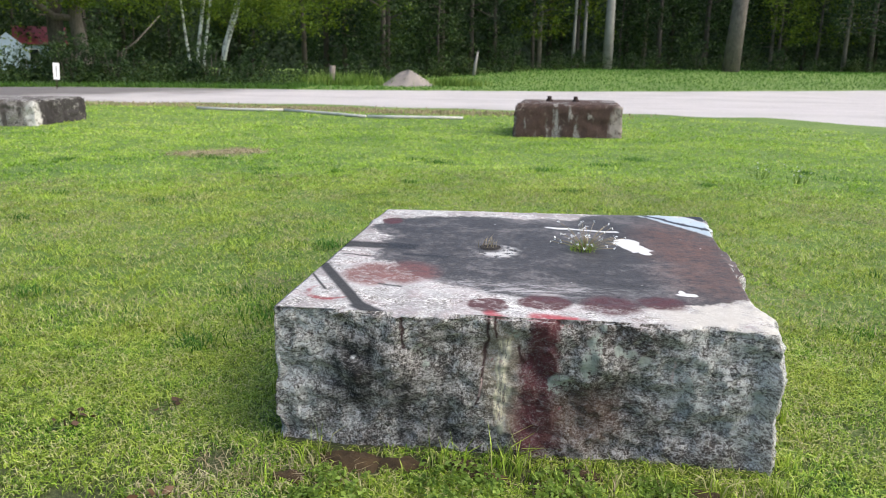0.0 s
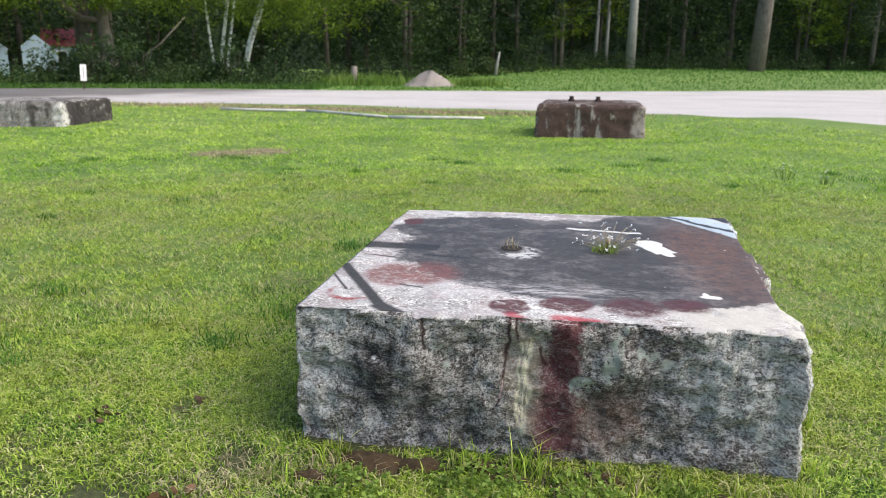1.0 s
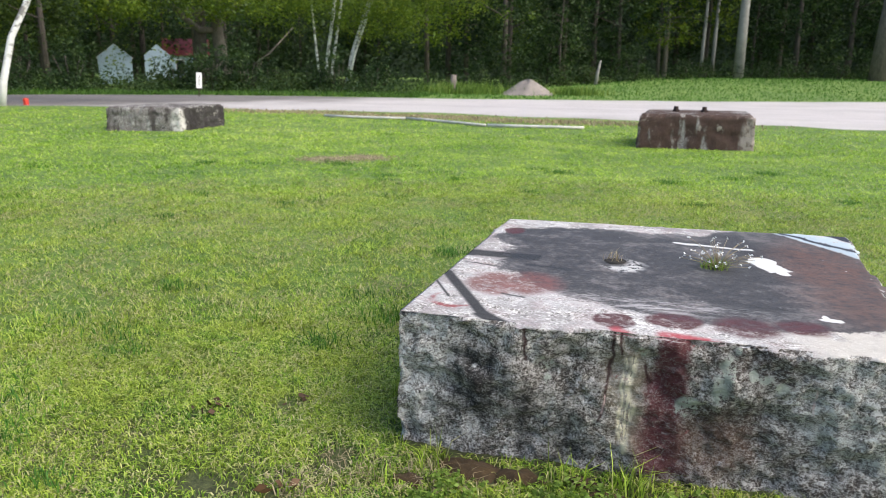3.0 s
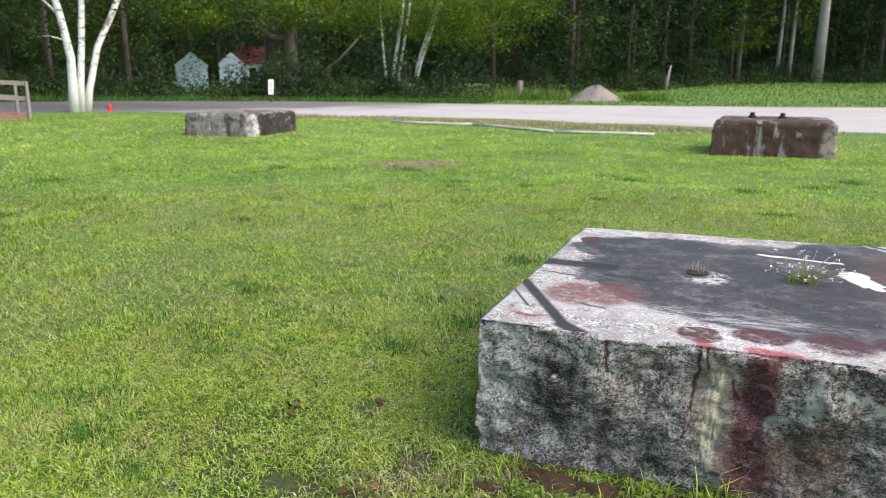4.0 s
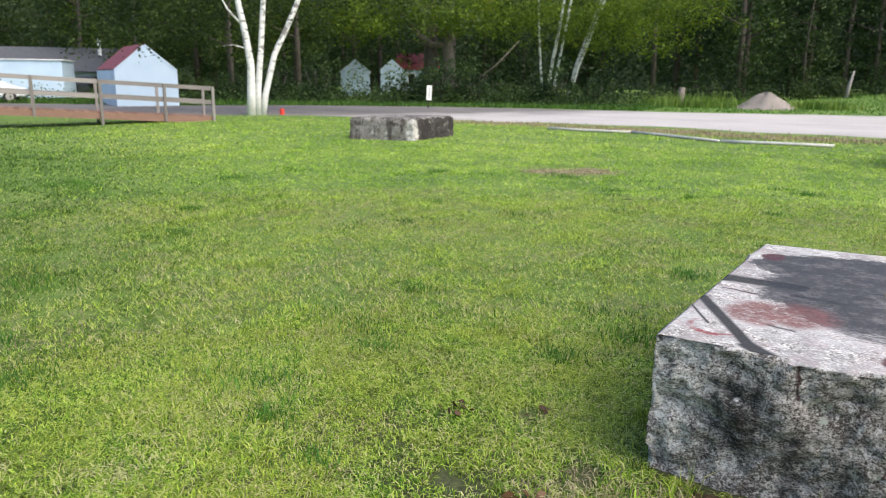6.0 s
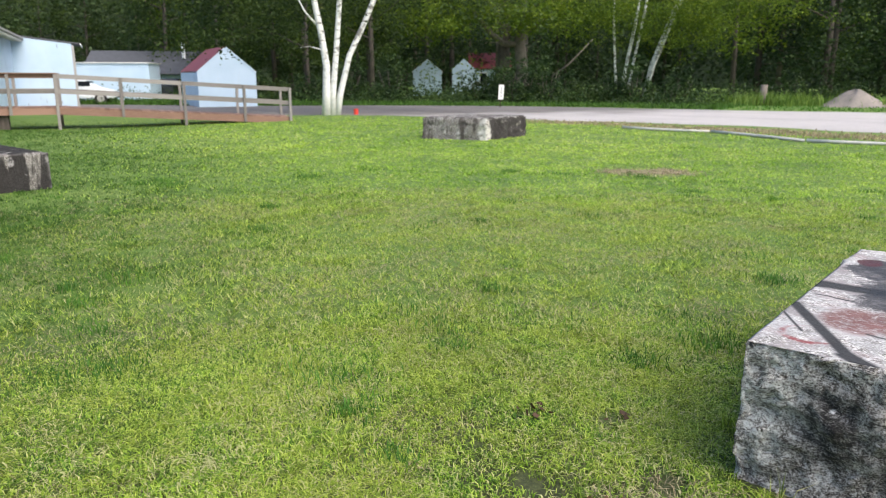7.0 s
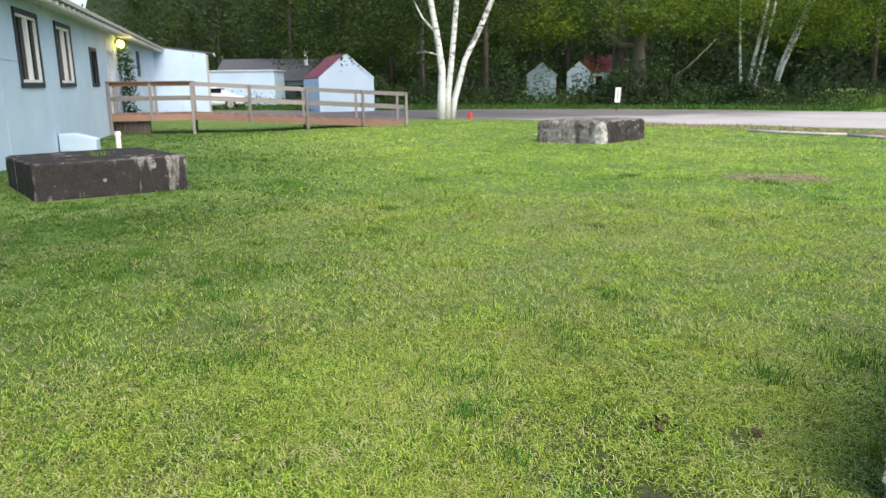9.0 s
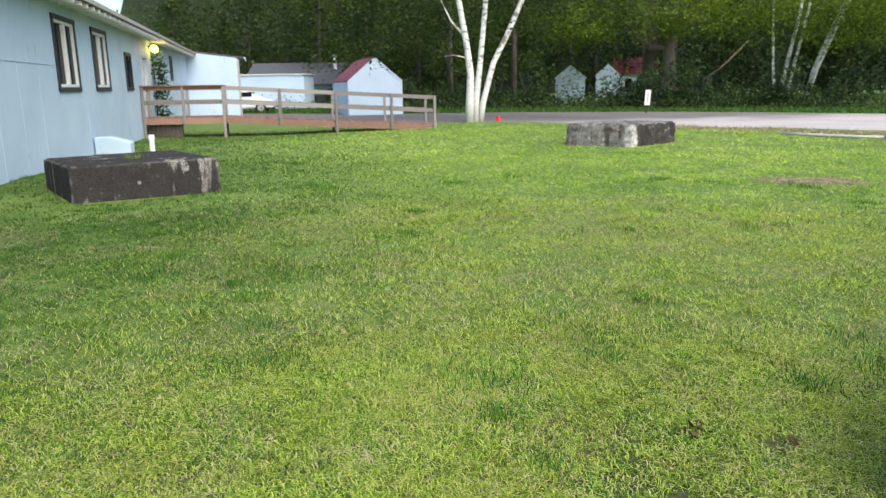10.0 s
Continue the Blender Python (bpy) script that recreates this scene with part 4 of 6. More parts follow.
def shrub(label, height, radius, leaf_m, clusters=70, per=22, leaf=0.17):
    ob = thing("shrub", Matrix(), label, "shrub", "shrubs along the wood's edge")
    runs = []
    for i in range(7):
        a = i * 0.9
        runs.append(([(0.1 * math.cos(a), 0.1 * math.sin(a), -0.1), (0.5 * radius * math.cos(a), 0.5 * radius * math.sin(a), height * 0.7)], (0.035, 0.01)))
    part("stem", tubes_mesh("stem", runs, M_BARK, 5), None, ob)
    a, t = rng.uniform(0, 2 * np.pi, clusters), rng.random(clusters)
    r = radius * np.sqrt(rng.random(clusters)) * (1.05 - 0.55 * t)
    v, q = leaf_cards(np.stack([np.cos(a) * r, np.sin(a) * r, 0.1 + t * height * (0.7 + 0.3 * np.sin(a * 2))], 1), rng.uniform(0.25, 0.5, clusters) * radius * 0.5, per, leaf)
    part("crown", mesh_from("crown", v, q, None, leaf_m), None, ob)
    return ob


def place(kinds, spots, lo=0.85, hi=1.15):
    """The first spot of each kind takes the model itself, the others take copies."""
    used = set()
    for i, (x, y) in enumerate(spots):
        k = int(rng.integers(len(kinds)))
        m = pose(x, y, gz(x, y), 0, 0, float(rng.uniform(0, 360))) @ Matrix.Scale(float(rng.uniform(lo, hi)), 4)
        if k not in used:
            used.add(k)
            kinds[k].matrix_basis = m
        else:
            ob = copy_thing(kinds[k], Matrix())
            ob.matrix_basis = m
    for k, ob in enumerate(kinds):
        if k not in used:
            x, y = spots[k % len(spots)]
            ob.matrix_basis = pose(x + 2, y + 6, gz(x + 2, y + 6))


def along(points, n, depth, jitter):
    p = resample(points, n)
    return [clear_of_view(float(a + rng.uniform(-jitter, jitter)), float(b + rng.uniform(0, depth))) for a, b in p]


def clear_of_view(x, y):
    """Keeps the glade round the oak, the birches and the sheds open."""
    turn, far = math.degrees(math.atan2(-x, y)), math.hypot(x, y)
    if 36 < turn < 40.5 and 30 < far <= 48:
        return x + 4.2, y + 1.5
    if 17 < turn < 43 and 48 < far < 68:
        k = 86 / far
        return x * k, y * k
    return x, y


WOOD_EDGE = [(-66, 40), (-52, 46), (-42, 52), (-34, 50), (-27, 47), (-20, 52), (-12, 58), (-3, 68), (8, 75), (22, 77), (38, 79), (56, 82)]
deciduous = [tree("tall leafy forest tree with a dark trunk", 17, 4.6, 4.2, 0.24, M_BARK, M_LEAF, 200, 30, 0.28, crown_low=1.0),
             tree("tall leafy forest tree with a dark trunk", 19, 5.2, 5.5, 0.26, M_BARK, M_LEAF, 210, 30, 0.29, crown_low=1.4),
             tree("slender forest tree with dense foliage", 14, 3.6, 2.5, 0.15, M_BARK, M_LEAF, 170, 30, 0.26, crown_low=0.6),
             tree("forest tree with fresh light green foliage", 15, 4.2, 3.5, 0.18, M_BARK, M_LEAF_LIGHT, 170, 30, 0.26, crown_low=3.0)]
place(deciduous, along(WOOD_EDGE, 34, 3, 1.5) + along([(a, b + 7) for a, b in WOOD_EDGE], 26, 5, 2.0))
place([pine("tall pine with bare lower trunk and dark needles", 20, 3.6, 4.2, 0.26), pine("pine with dark drooping boughs", 17, 3.2, 2.6, 0.22)],
      [(14, 79), (27, 80), (33, 77), (40, 83), (3, 73), (-6, 69), (-14, 64), (45, 80), (-38, 60), (-48, 60)])
place([tree("leafy green tree behind the drive", 14, 4.0, 3.2, 0.18, M_BARK, M_LEAF_MID, 190, 34, 0.22, crown_low=2.6), tree("leafy green tree behind the drive", 12, 3.6, 2.6, 0.15, M_BARK, M_LEAF_MID, 170, 34, 0.22, crown_low=1.2)], [(-45, 33.5), (-88, 42), (-92, 39.5), (-84, 45), (-70, 50), (-77, 47), (-62, 54), (-66, 47), (-38.5, 36.0), (-37, 41), (-43, 40), (-47, 36.5), (-52, 40), (-58, 38), (-64, 42), (-40, 44)])
shrubs = [shrub("leafy green shrub at the wood's edge", 2.2, 1.6, M_LEAF), shrub("bright green shrub at the wood's edge", 1.6, 1.4, M_LEAF_MID), shrub("dense dark shrub at the wood's edge", 3.0, 1.9, M_LEAF)]
place(shrubs, along([(-60, 34), (-48, 38), (-40, 46), (-33, 44), (-28, 40), (-22, 42), (-16, 46), (-11, 52), (-2, 63), (10, 71), (24, 74), (42, 77)], 40, 3.5, 1.0) + along([(-47, 31), (-38, 32), (-31, 34.5), (-25, 38), (-19, 40.5), (-15, 43)], 34, 2.0, 0.6), 0.55, 0.95)


def tall_trunk(x, y, lean, r, height, bark_m, label):
    """A tall bare stem at the wood's edge whose crown starts high up."""
    ob = thing("tree", pose(x, y, gz(x, y)), label, "tree", "trees of the wood")
    runs = [([(0, 0, -0.2), (lean * 0.3, 0, height * 0.3), (lean * 0.62, 0.1, height * 0.62), (lean, 0.2, height)], (r * 1.15, r * 0.95, r * 0.7, r * 0.2))]
    for i in range(7):
        a, z = i * 2.3, height * (0.5 + 0.07 * i)
        runs.append(([(lean * z / height, 0, z), (lean * z / height + 2.4 * math.cos(a), 2.4 * math.sin(a), z + 1.0)], (r * 0.25, 0.02)))
    part("trunk", tubes_mesh("trunk", runs, bark_m, 12), None, ob)
    v, q = leaf_cards(crown_centres(90, height * 0.5, height * 1.05, 3.4) + np.array([lean * 0.7, 0, 0]), 0.9, 26, 0.26)
    part("crown", mesh_from("crown", v, q, None, M_LEAF), None, ob)


tall_trunk(9.34, 71.3, 0.0, 0.42, 18, M_ASPEN, "tall tree with a pale grey bare trunk")
tall_trunk(19.99, 69.1, 0.9, 0.66, 21, M_OAK, "thick grey-brown pine trunk leaning slightly")
tall_trunk(6.3, 73.6, 0.2, 0.16, 14, M_ASPEN, "thin pale trunk at the wood's edge")
tall_trunk(7.4, 74.5, 0.1, 0.17, 14, M_ASPEN, "thin pale trunk at the wood's edge")
snag = new("dead_snag", tubes_mesh("dead_snag", [([(0, 0, -0.1), (0.12, 0, 0.9), (0.32, 0, 1.9)], (0.16, 0.13, 0.05))], M_ASPEN, 8))
snag.location = (-2.63, 59.8, gz(-2.63, 59.8))
tagged(snag, "short pale dead snag before the wood", "snag")


def undergrowth():
    """Low leafy tangle along the foot of the wood and the far side of the road."""
    for pts, n, deep, high, mat in (([(-60, 31), (-47, 32.5), (-38, 34), (-31, 36), (-25, 39), (-19, 42), (-14, 45), (-11, 51), (-2, 62), (10, 70), (24, 73), (42, 76), (60, 80)], 900, 4.0, 1.0, M_LEAF), ([(-50, 31), (-38, 33), (-31, 35), (-25, 38.2), (-19, 41), (-15, 44)], 420, 2.5, 0.6, M_LEAF), ([(-46, 31), (-31, 34.6), (-19, 40.6), (-14, 44)], 160, 2.0, 0.5, M_LEAF_MID)):
        p = resample(pts, n) + np.column_stack([rng.uniform(-1, 1, n), deep * rng.random(n) ** 1.5])
        z = ground_z(p[:, 0], p[:, 1]) + 0.1 + high * rng.random(n) ** 1.6
        v, q = leaf_cards(np.column_stack([p, z]), 0.62, 22, 0.17)
        tagged(new("undergrowth", mesh_from("undergrowth", v, q, None, mat)), "low dark green undergrowth at the foot of the wood", "undergrowth", kind="stuff")


def meadow():
    """Grass beyond the road, up to the wood."""
    n = 52000
    y = rng.uniform(36, 76, n)
    x = rng.uniform(-30, 52, n)
    edge = np.interp(x, [p[0] for p in FAR_EDGE], [p[1] for p in FAR_EDGE])
    keep = (x > -15) & (y > edge + 0.1) & (y < np.interp(x, [-30, -14, -3, 8, 22, 52], [40, 46, 66, 73, 75, 80]))
    x, y = x[keep], y[keep]
    n = len(x)
    blades("grass", x, y, ground_z(x, y), 0.13 * rng.uniform(0.5, 1.4, n), 0.07 * rng.uniform(0.6, 1.4, n), rng.uniform(0.2, 1.0, n), "rough green meadow grass beyond the road", M_GRASS_DEEP, 1)


def far_verge():
    """Rank grass, dark with painted shade, and low leaves between the drive and the wood."""
    n = 26000
    x = rng.uniform(-56, -11, n)
    edge = np.interp(x, [p[0] for p in FAR_EDGE], [p[1] for p in FAR_EDGE])
    y = edge + 0.05 + 9 * rng.random(n) ** 1.4
    blades("grass", x, y, ground_z(x, y), 0.24 * rng.uniform(0.4, 1.4, n), 0.06 * rng.uniform(0.6, 1.4, n), rng.uniform(0.2, 1.2, n), "rank grass between the drive and the wood, coloured dark for shade", M_GRASS_LUSH_SHADE, 1)
    n = 420
    x = rng.uniform(-52, -12, n)
    y = np.interp(x, [p[0] for p in FAR_EDGE], [p[1] for p in FAR_EDGE]) + 0.8 + 8 * rng.random(n)
    v, q = leaf_cards(np.column_stack([x, y, ground_z(x, y) + 0.1 + 0.5 * rng.random(n) ** 2]), 0.6, 24, 0.14)
    tagged(new("undergrowth", mesh_from("undergrowth", v, q, None, M_LEAF)), "low dark green leaves along the drive", "undergrowth", kind="stuff")


undergrowth()
meadow()
far_verge()


def far_woods():
    """Deep foliage behind the first trees."""
    p = resample([(-103, 41), (-84, 50), (-60, 72), (-46, 80), (-24, 80), (0, 84), (25, 92), (60, 96), (90, 92)], 700)
    n = 3000
    base = p[rng.integers(0, len(p), n)] + rng.uniform(-4, 12, (n, 2))
    z = rng.uniform(0.2, 21, n)
    v, q = leaf_cards(np.column_stack([base, z]), 2.4, 46, 0.52)
    tagged(new("far_woods", mesh_from("far_woods", v, q, None, M_LEAF_HAZY)), "dark green wood filling the background, its leaves greyed for haze", "woods", kind="stuff")


far_woods()


def backdrop():
    """The wood's far depth: an uneven curtain well behind the last trees, dark green painted as shade."""
    m = Mat("distant_wood_shade")
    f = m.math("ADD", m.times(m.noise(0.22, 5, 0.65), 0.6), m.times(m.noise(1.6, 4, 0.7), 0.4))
    # Very dark greens stand for the shade between the far trees.
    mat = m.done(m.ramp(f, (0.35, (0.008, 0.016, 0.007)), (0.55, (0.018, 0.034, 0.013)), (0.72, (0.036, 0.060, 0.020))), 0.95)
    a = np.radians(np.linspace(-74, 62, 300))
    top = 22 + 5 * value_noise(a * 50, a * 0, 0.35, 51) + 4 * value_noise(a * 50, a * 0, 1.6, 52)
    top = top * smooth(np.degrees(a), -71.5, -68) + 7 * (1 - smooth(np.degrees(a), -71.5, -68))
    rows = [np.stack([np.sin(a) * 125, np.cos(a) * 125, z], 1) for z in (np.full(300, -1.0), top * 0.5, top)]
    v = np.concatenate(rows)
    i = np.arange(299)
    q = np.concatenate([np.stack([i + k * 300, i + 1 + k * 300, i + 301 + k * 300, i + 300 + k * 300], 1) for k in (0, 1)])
    tagged(new("backdrop", mesh_from("backdrop", v, q, None, mat)), "dark green curtain standing for the distant wood's shaded depth", "woods", kind="structure")


backdrop()


# birches and the old oak; lat and dep run across and away along the drive
def site(lat, dep):
    return (-0.2 + 0.678 * lat - 0.735 * dep, -0.3 + 0.735 * lat + 0.678 * dep)


def birch(stems, label, crown, leaf_m):
    """A birch clump; stems are lists of points with radii, relative to its base."""
    c = stems[0][0][0]
    ob = thing("birch_tree", pose(c[0], c[1], gz(c[0], c[1])), label, "birch tree")
    for pts, radii in stems:
        rel = [(p[0] - c[0], p[1] - c[1], p[2]) for p in pts]
        part("trunk", tubes_mesh("trunk", [(rel, radii)], M_BIRCH, 12), None, ob, "white peeling bark")
    rel = [(x - c[0], y - c[1], z) for x, y, z in crown]
    v, q = leaf_cards(rel, 0.7, 40, 0.15)
    part("crown", mesh_from("crown", v, q, None, leaf_m), None, ob)
    return ob


def cloud(n, centre, spread_xyz):
    return rng.normal(0, 1, (n, 3)) * np.array(spread_xyz) + np.array(centre)


birch([([(-22.2, 21.58, -0.1), (-22.17, 21.6, 1.0), (-22.15, 21.62, 2.0), (-22.28, 21.5, 3.3), (-22.47, 21.28, 4.9), (-22.8, 20.9, 8.5), (-23.0, 20.7, 11.5)], (0.20, 0.165, 0.145, 0.13, 0.115, 0.09, 0.03)),
       ([(-22.02, 21.76, -0.1), (-21.99, 21.8, 1.0), (-21.88, 21.92, 2.44), (-21.72, 22.09, 4.9), (-21.55, 22.3, 9.0), (-21.45, 22.3, 12.5)], (0.14, 0.125, 0.115, 0.10, 0.08, 0.03)),
       ([(-21.90, 21.92, -0.1), (-21.80, 22.0, 0.8), (-21.50, 22.3, 2.4), (-21.1, 22.75, 3.6), (-20.71, 23.18, 4.9), (-20.1, 23.8, 7.0), (-19.6, 24.3, 10.5)], (0.135, 0.125, 0.115, 0.11, 0.10, 0.08, 0.03)),
       ([(-22.33, 21.45, 3.5), (-22.75, 21.1, 4.1), (-23.0, 20.8, 4.9)], (0.05, 0.035, 0.015)),
       ([(-22.2, 21.55, 2.6), (-22.6, 21.15, 2.75), (-22.9, 20.9, 2.7)], (0.03, 0.02, 0.01))],
      "three-stemmed white birch beside the gravel road",
      np.concatenate([cloud(70, (-24.6, 22.5, 5.6), (1.9, 1.9, 1.0)), cloud(70, (-20.2, 25.5, 6.0), (2.2, 2.0, 1.0)), cloud(90, (-21.8, 22.0, 9.5), (2.6, 2.6, 1.6)), cloud(30, (-25.5, 22.5, 4.3), (0.9, 0.9, 0.7)), cloud(60, (-18.5, 27, 5.2), (1.6, 1.4, 0.8)), cloud(80, (*site(-2.4, 31.8), 5.1), (0.9, 0.9, 0.75)), cloud(26, (*site(-3.4, 32.5), 3.7), (0.5, 0.5, 0.4)), cloud(70, (*site(4.0, 32.5), 5.3), (1.1, 1.1, 0.7))]), M_LEAF_MID)
birch([([(-22.58, 52.2, -0.1), (-22.85, 52.1, 2.6), (-23.09, 52.1, 5.4), (-23.3, 52, 10)], (0.11, 0.09, 0.08, 0.03)),
       ([(-22.33, 52.2, -0.1), (-21.95, 52.25, 2.8), (-21.49, 52.3, 5.5), (-20.8, 52.4, 11)], (0.15, 0.13, 0.12, 0.03)),
       ([(-21.9, 52.25, -0.1), (-21.5, 52.3, 2.6), (-20.98, 52.3, 5.5), (-20.2, 52.4, 11)], (0.11, 0.10, 0.09, 0.03)),
       ([(-20.6, 52.3, -0.1), (-20.0, 52.4, 2.4), (-18.9, 52.5, 5.4), (-17.2, 52.6, 10)], (0.15, 0.13, 0.12, 0.03)),
       ([(-20.75, 52.5, -0.1), (-20.3, 52.6, 2.4), (-19.25, 52.7, 5.4), (-17.9, 52.8, 9)], (0.10, 0.09, 0.08, 0.03))],
      "clump of slender white birches at the wood's edge",
      np.concatenate([cloud(150, (-16.9, 50.6, 5.3), (1.7, 0.8, 1.0)), cloud(60, (-14.5, 51.0, 6.0), (1.2, 0.8, 0.8)), cloud(90, (-23.6, 50.5, 5.7), (1.8, 0.8, 0.8)), cloud(60, (-20.5, 51.5, 5.8), (1.8, 0.7, 0.6)), cloud(60, (-24.2, 51.5, 6.5), (1.6, 1.2, 1.2)), cloud(70, (-20, 52, 9), (3, 2, 1.8)), cloud(130, (-13.2, 52, 6.8), (2.4, 1.0, 1.1))]), M_LEAF_LIGHT)


def oak():
    c = (-30.6, 52.2)
    ob = thing("oak_tree", pose(c[0], c[1], gz(*c)), "old oak with a thick grey trunk and a low crooked limb", "oak tree")
    runs = [([(0, 0, -0.2), (-0.15, -0.1, 2), (-0.3, -0.3, 4), (-0.2, -0.2, 7.5), (0.3, 0.2, 11), (0.5, 0.2, 15)], (0.62, 0.50, 0.46, 0.38, 0.25, 0.05)),
            ([(-0.4, -0.4, 4.1), (-1.2, -1.3, 4.15), (-1.9, -2.0, 4.9), (-2.7, -2.9, 6.2), (-3.6, -3.6, 8)], (0.26, 0.24, 0.22, 0.16, 0.05)),
            ([(0.1, 0, 5), (1.8, 0.8, 6.5), (3.5, 1.2, 8)], (0.16, 0.12, 0.04)),
            ([(1.6, 1.6, 1.6), (2.6, 2.6, 2.6), (4.0, 4.0, 4.6)], (0.07, 0.07, 0.05))]
    part("trunk", tubes_mesh("trunk", runs, M_OAK, 12), None, ob)
    runs = [([(-1.6, -0.4, -0.2), (-1.7, -0.5, 3), (-1.6, -0.4, 8)], (0.55, 0.5, 0.4))]
    part("trunk", tubes_mesh("trunk", runs, M_BARK, 12), None, ob, "dark second stem")
    cl = np.concatenate([cloud(120, (-3.5, -4.0, 7.4), (3.2, 2.6, 1.1)), cloud(60, (1.5, -2.5, 6.6), (1.6, 1.2, 0.8)), cloud(160, (0, -1, 11), (4.2, 4.2, 2.4)), cloud(30, (-6.0, -3, 5.6), (1.2, 1.2, 0.5)), cloud(150, (-6.5, -6, 6.2), (2.8, 2.4, 0.9)), cloud(60, (-2.5, -4, 6.6), (2.2, 1.0, 0.5)), cloud(60, (3.0, -3, 6.4), (1.6, 1.0, 0.7)), cloud(14, (0.7, -1.2, 5.2), (0.5, 0.4, 0.4)), cloud(60, (-11.5, -7, 6.4), (1.8, 2.0, 0.9)), cloud(3, (-6.0, 1.5, 2.4), (0.6, 0.6, 0.5)), cloud(3, (-8.3, -1.5, 2.2), (0.3, 0.4, 0.6)), cloud(60, (-15, -9, 7.0), (1.8, 2.0, 0.9))])
    v, q = leaf_cards(cl, 0.85, 34, 0.23)
    part("crown", mesh_from("crown", v, q, None, M_LEAF_LIGHT), None, ob)


oak()


# ---- the white hall with its ramp ----
HALL = pose(-13.5, 2.45, 0, 0, 0, 150.6)


def wall_boxes(length, height, thick, openings, z0=-0.3, x0=0.0):
    """Boxes of a wall along x with rectangular openings (x0, x1, z0, z1); its outer face is at y = 0."""
    cuts = sorted({x0, length, *[v for o in openings for v in o[:2]]})
    items = []
    for a, b in zip(cuts, cuts[1:]):
        spans, z = [], z0
        for o in sorted([o for o in openings if o[0] <= a and o[1] >= b], key=lambda o: o[2]):
            spans.append((z, o[2]))
            z = o[3]
        spans.append((z, height))
        for lo, hi in spans:
            if hi > lo + 1e-4:
                items.append((((a + b) / 2, thick / 2, (lo + hi) / 2), (b - a, thick, hi - lo)))
    bm = boxes(*items)
    bmesh.ops.remove_doubles(bm, verts=bm.verts[:], dist=0.0005)
    return bm


def hall_window(parent, x0, x1, z0, z1, double=True):
    cx, cz, w, h = (x0 + x1) / 2, (z0 + z1) / 2, x1 - x0, z1 - z0
    win = part("window", boxes(((x0 + 0.05, -0.012, cz), (0.10, 0.05, h)), ((x1 - 0.05, -0.012, cz), (0.10, 0.05, h)), ((cx, -0.014, z1 - 0.05), (w, 0.054, 0.10)), ((cx, -0.014, z0 + 0.05), (w, 0.054, 0.10))), M_TRIM_DARK, parent, "dark trimmed window with white sashes")
    if double:
        a, b, c, d = x0 + 0.10, x1 - 0.10, z0 + 0.10, z1 - 0.10
        s = 0.06
        part("window_frame", boxes(((a + s / 2, 0.02, (c + d) / 2), (s, 0.06, d - c)), ((b - s / 2, 0.02, (c + d) / 2), (s, 0.06, d - c)), ((cx, 0.02, c + s / 2), (b - a - 2 * s, 0.06, s)), ((cx, 0.02, d - s / 2), (b - a - 2 * s, 0.06, s)), ((cx, 0.01, (c + d) / 2), (0.13, 0.07, d - c - 2 * s))), M_TRIM_WHITE, win, "white sash frame")
        for k in (0, 1):
            pa, pb = (a + s, cx - 0.065) if k == 0 else (cx + 0.065, b - s)
            part("pane", boxes((((pa + pb) / 2, 0.05, cz), (pb - pa, 0.012, d - c - 2 * s))), M_GLASS, win)
    else:
        part("pane", boxes(((cx, 0.05, cz), (w - 0.2, 0.012, h - 0.2))), M_GLASS, win)


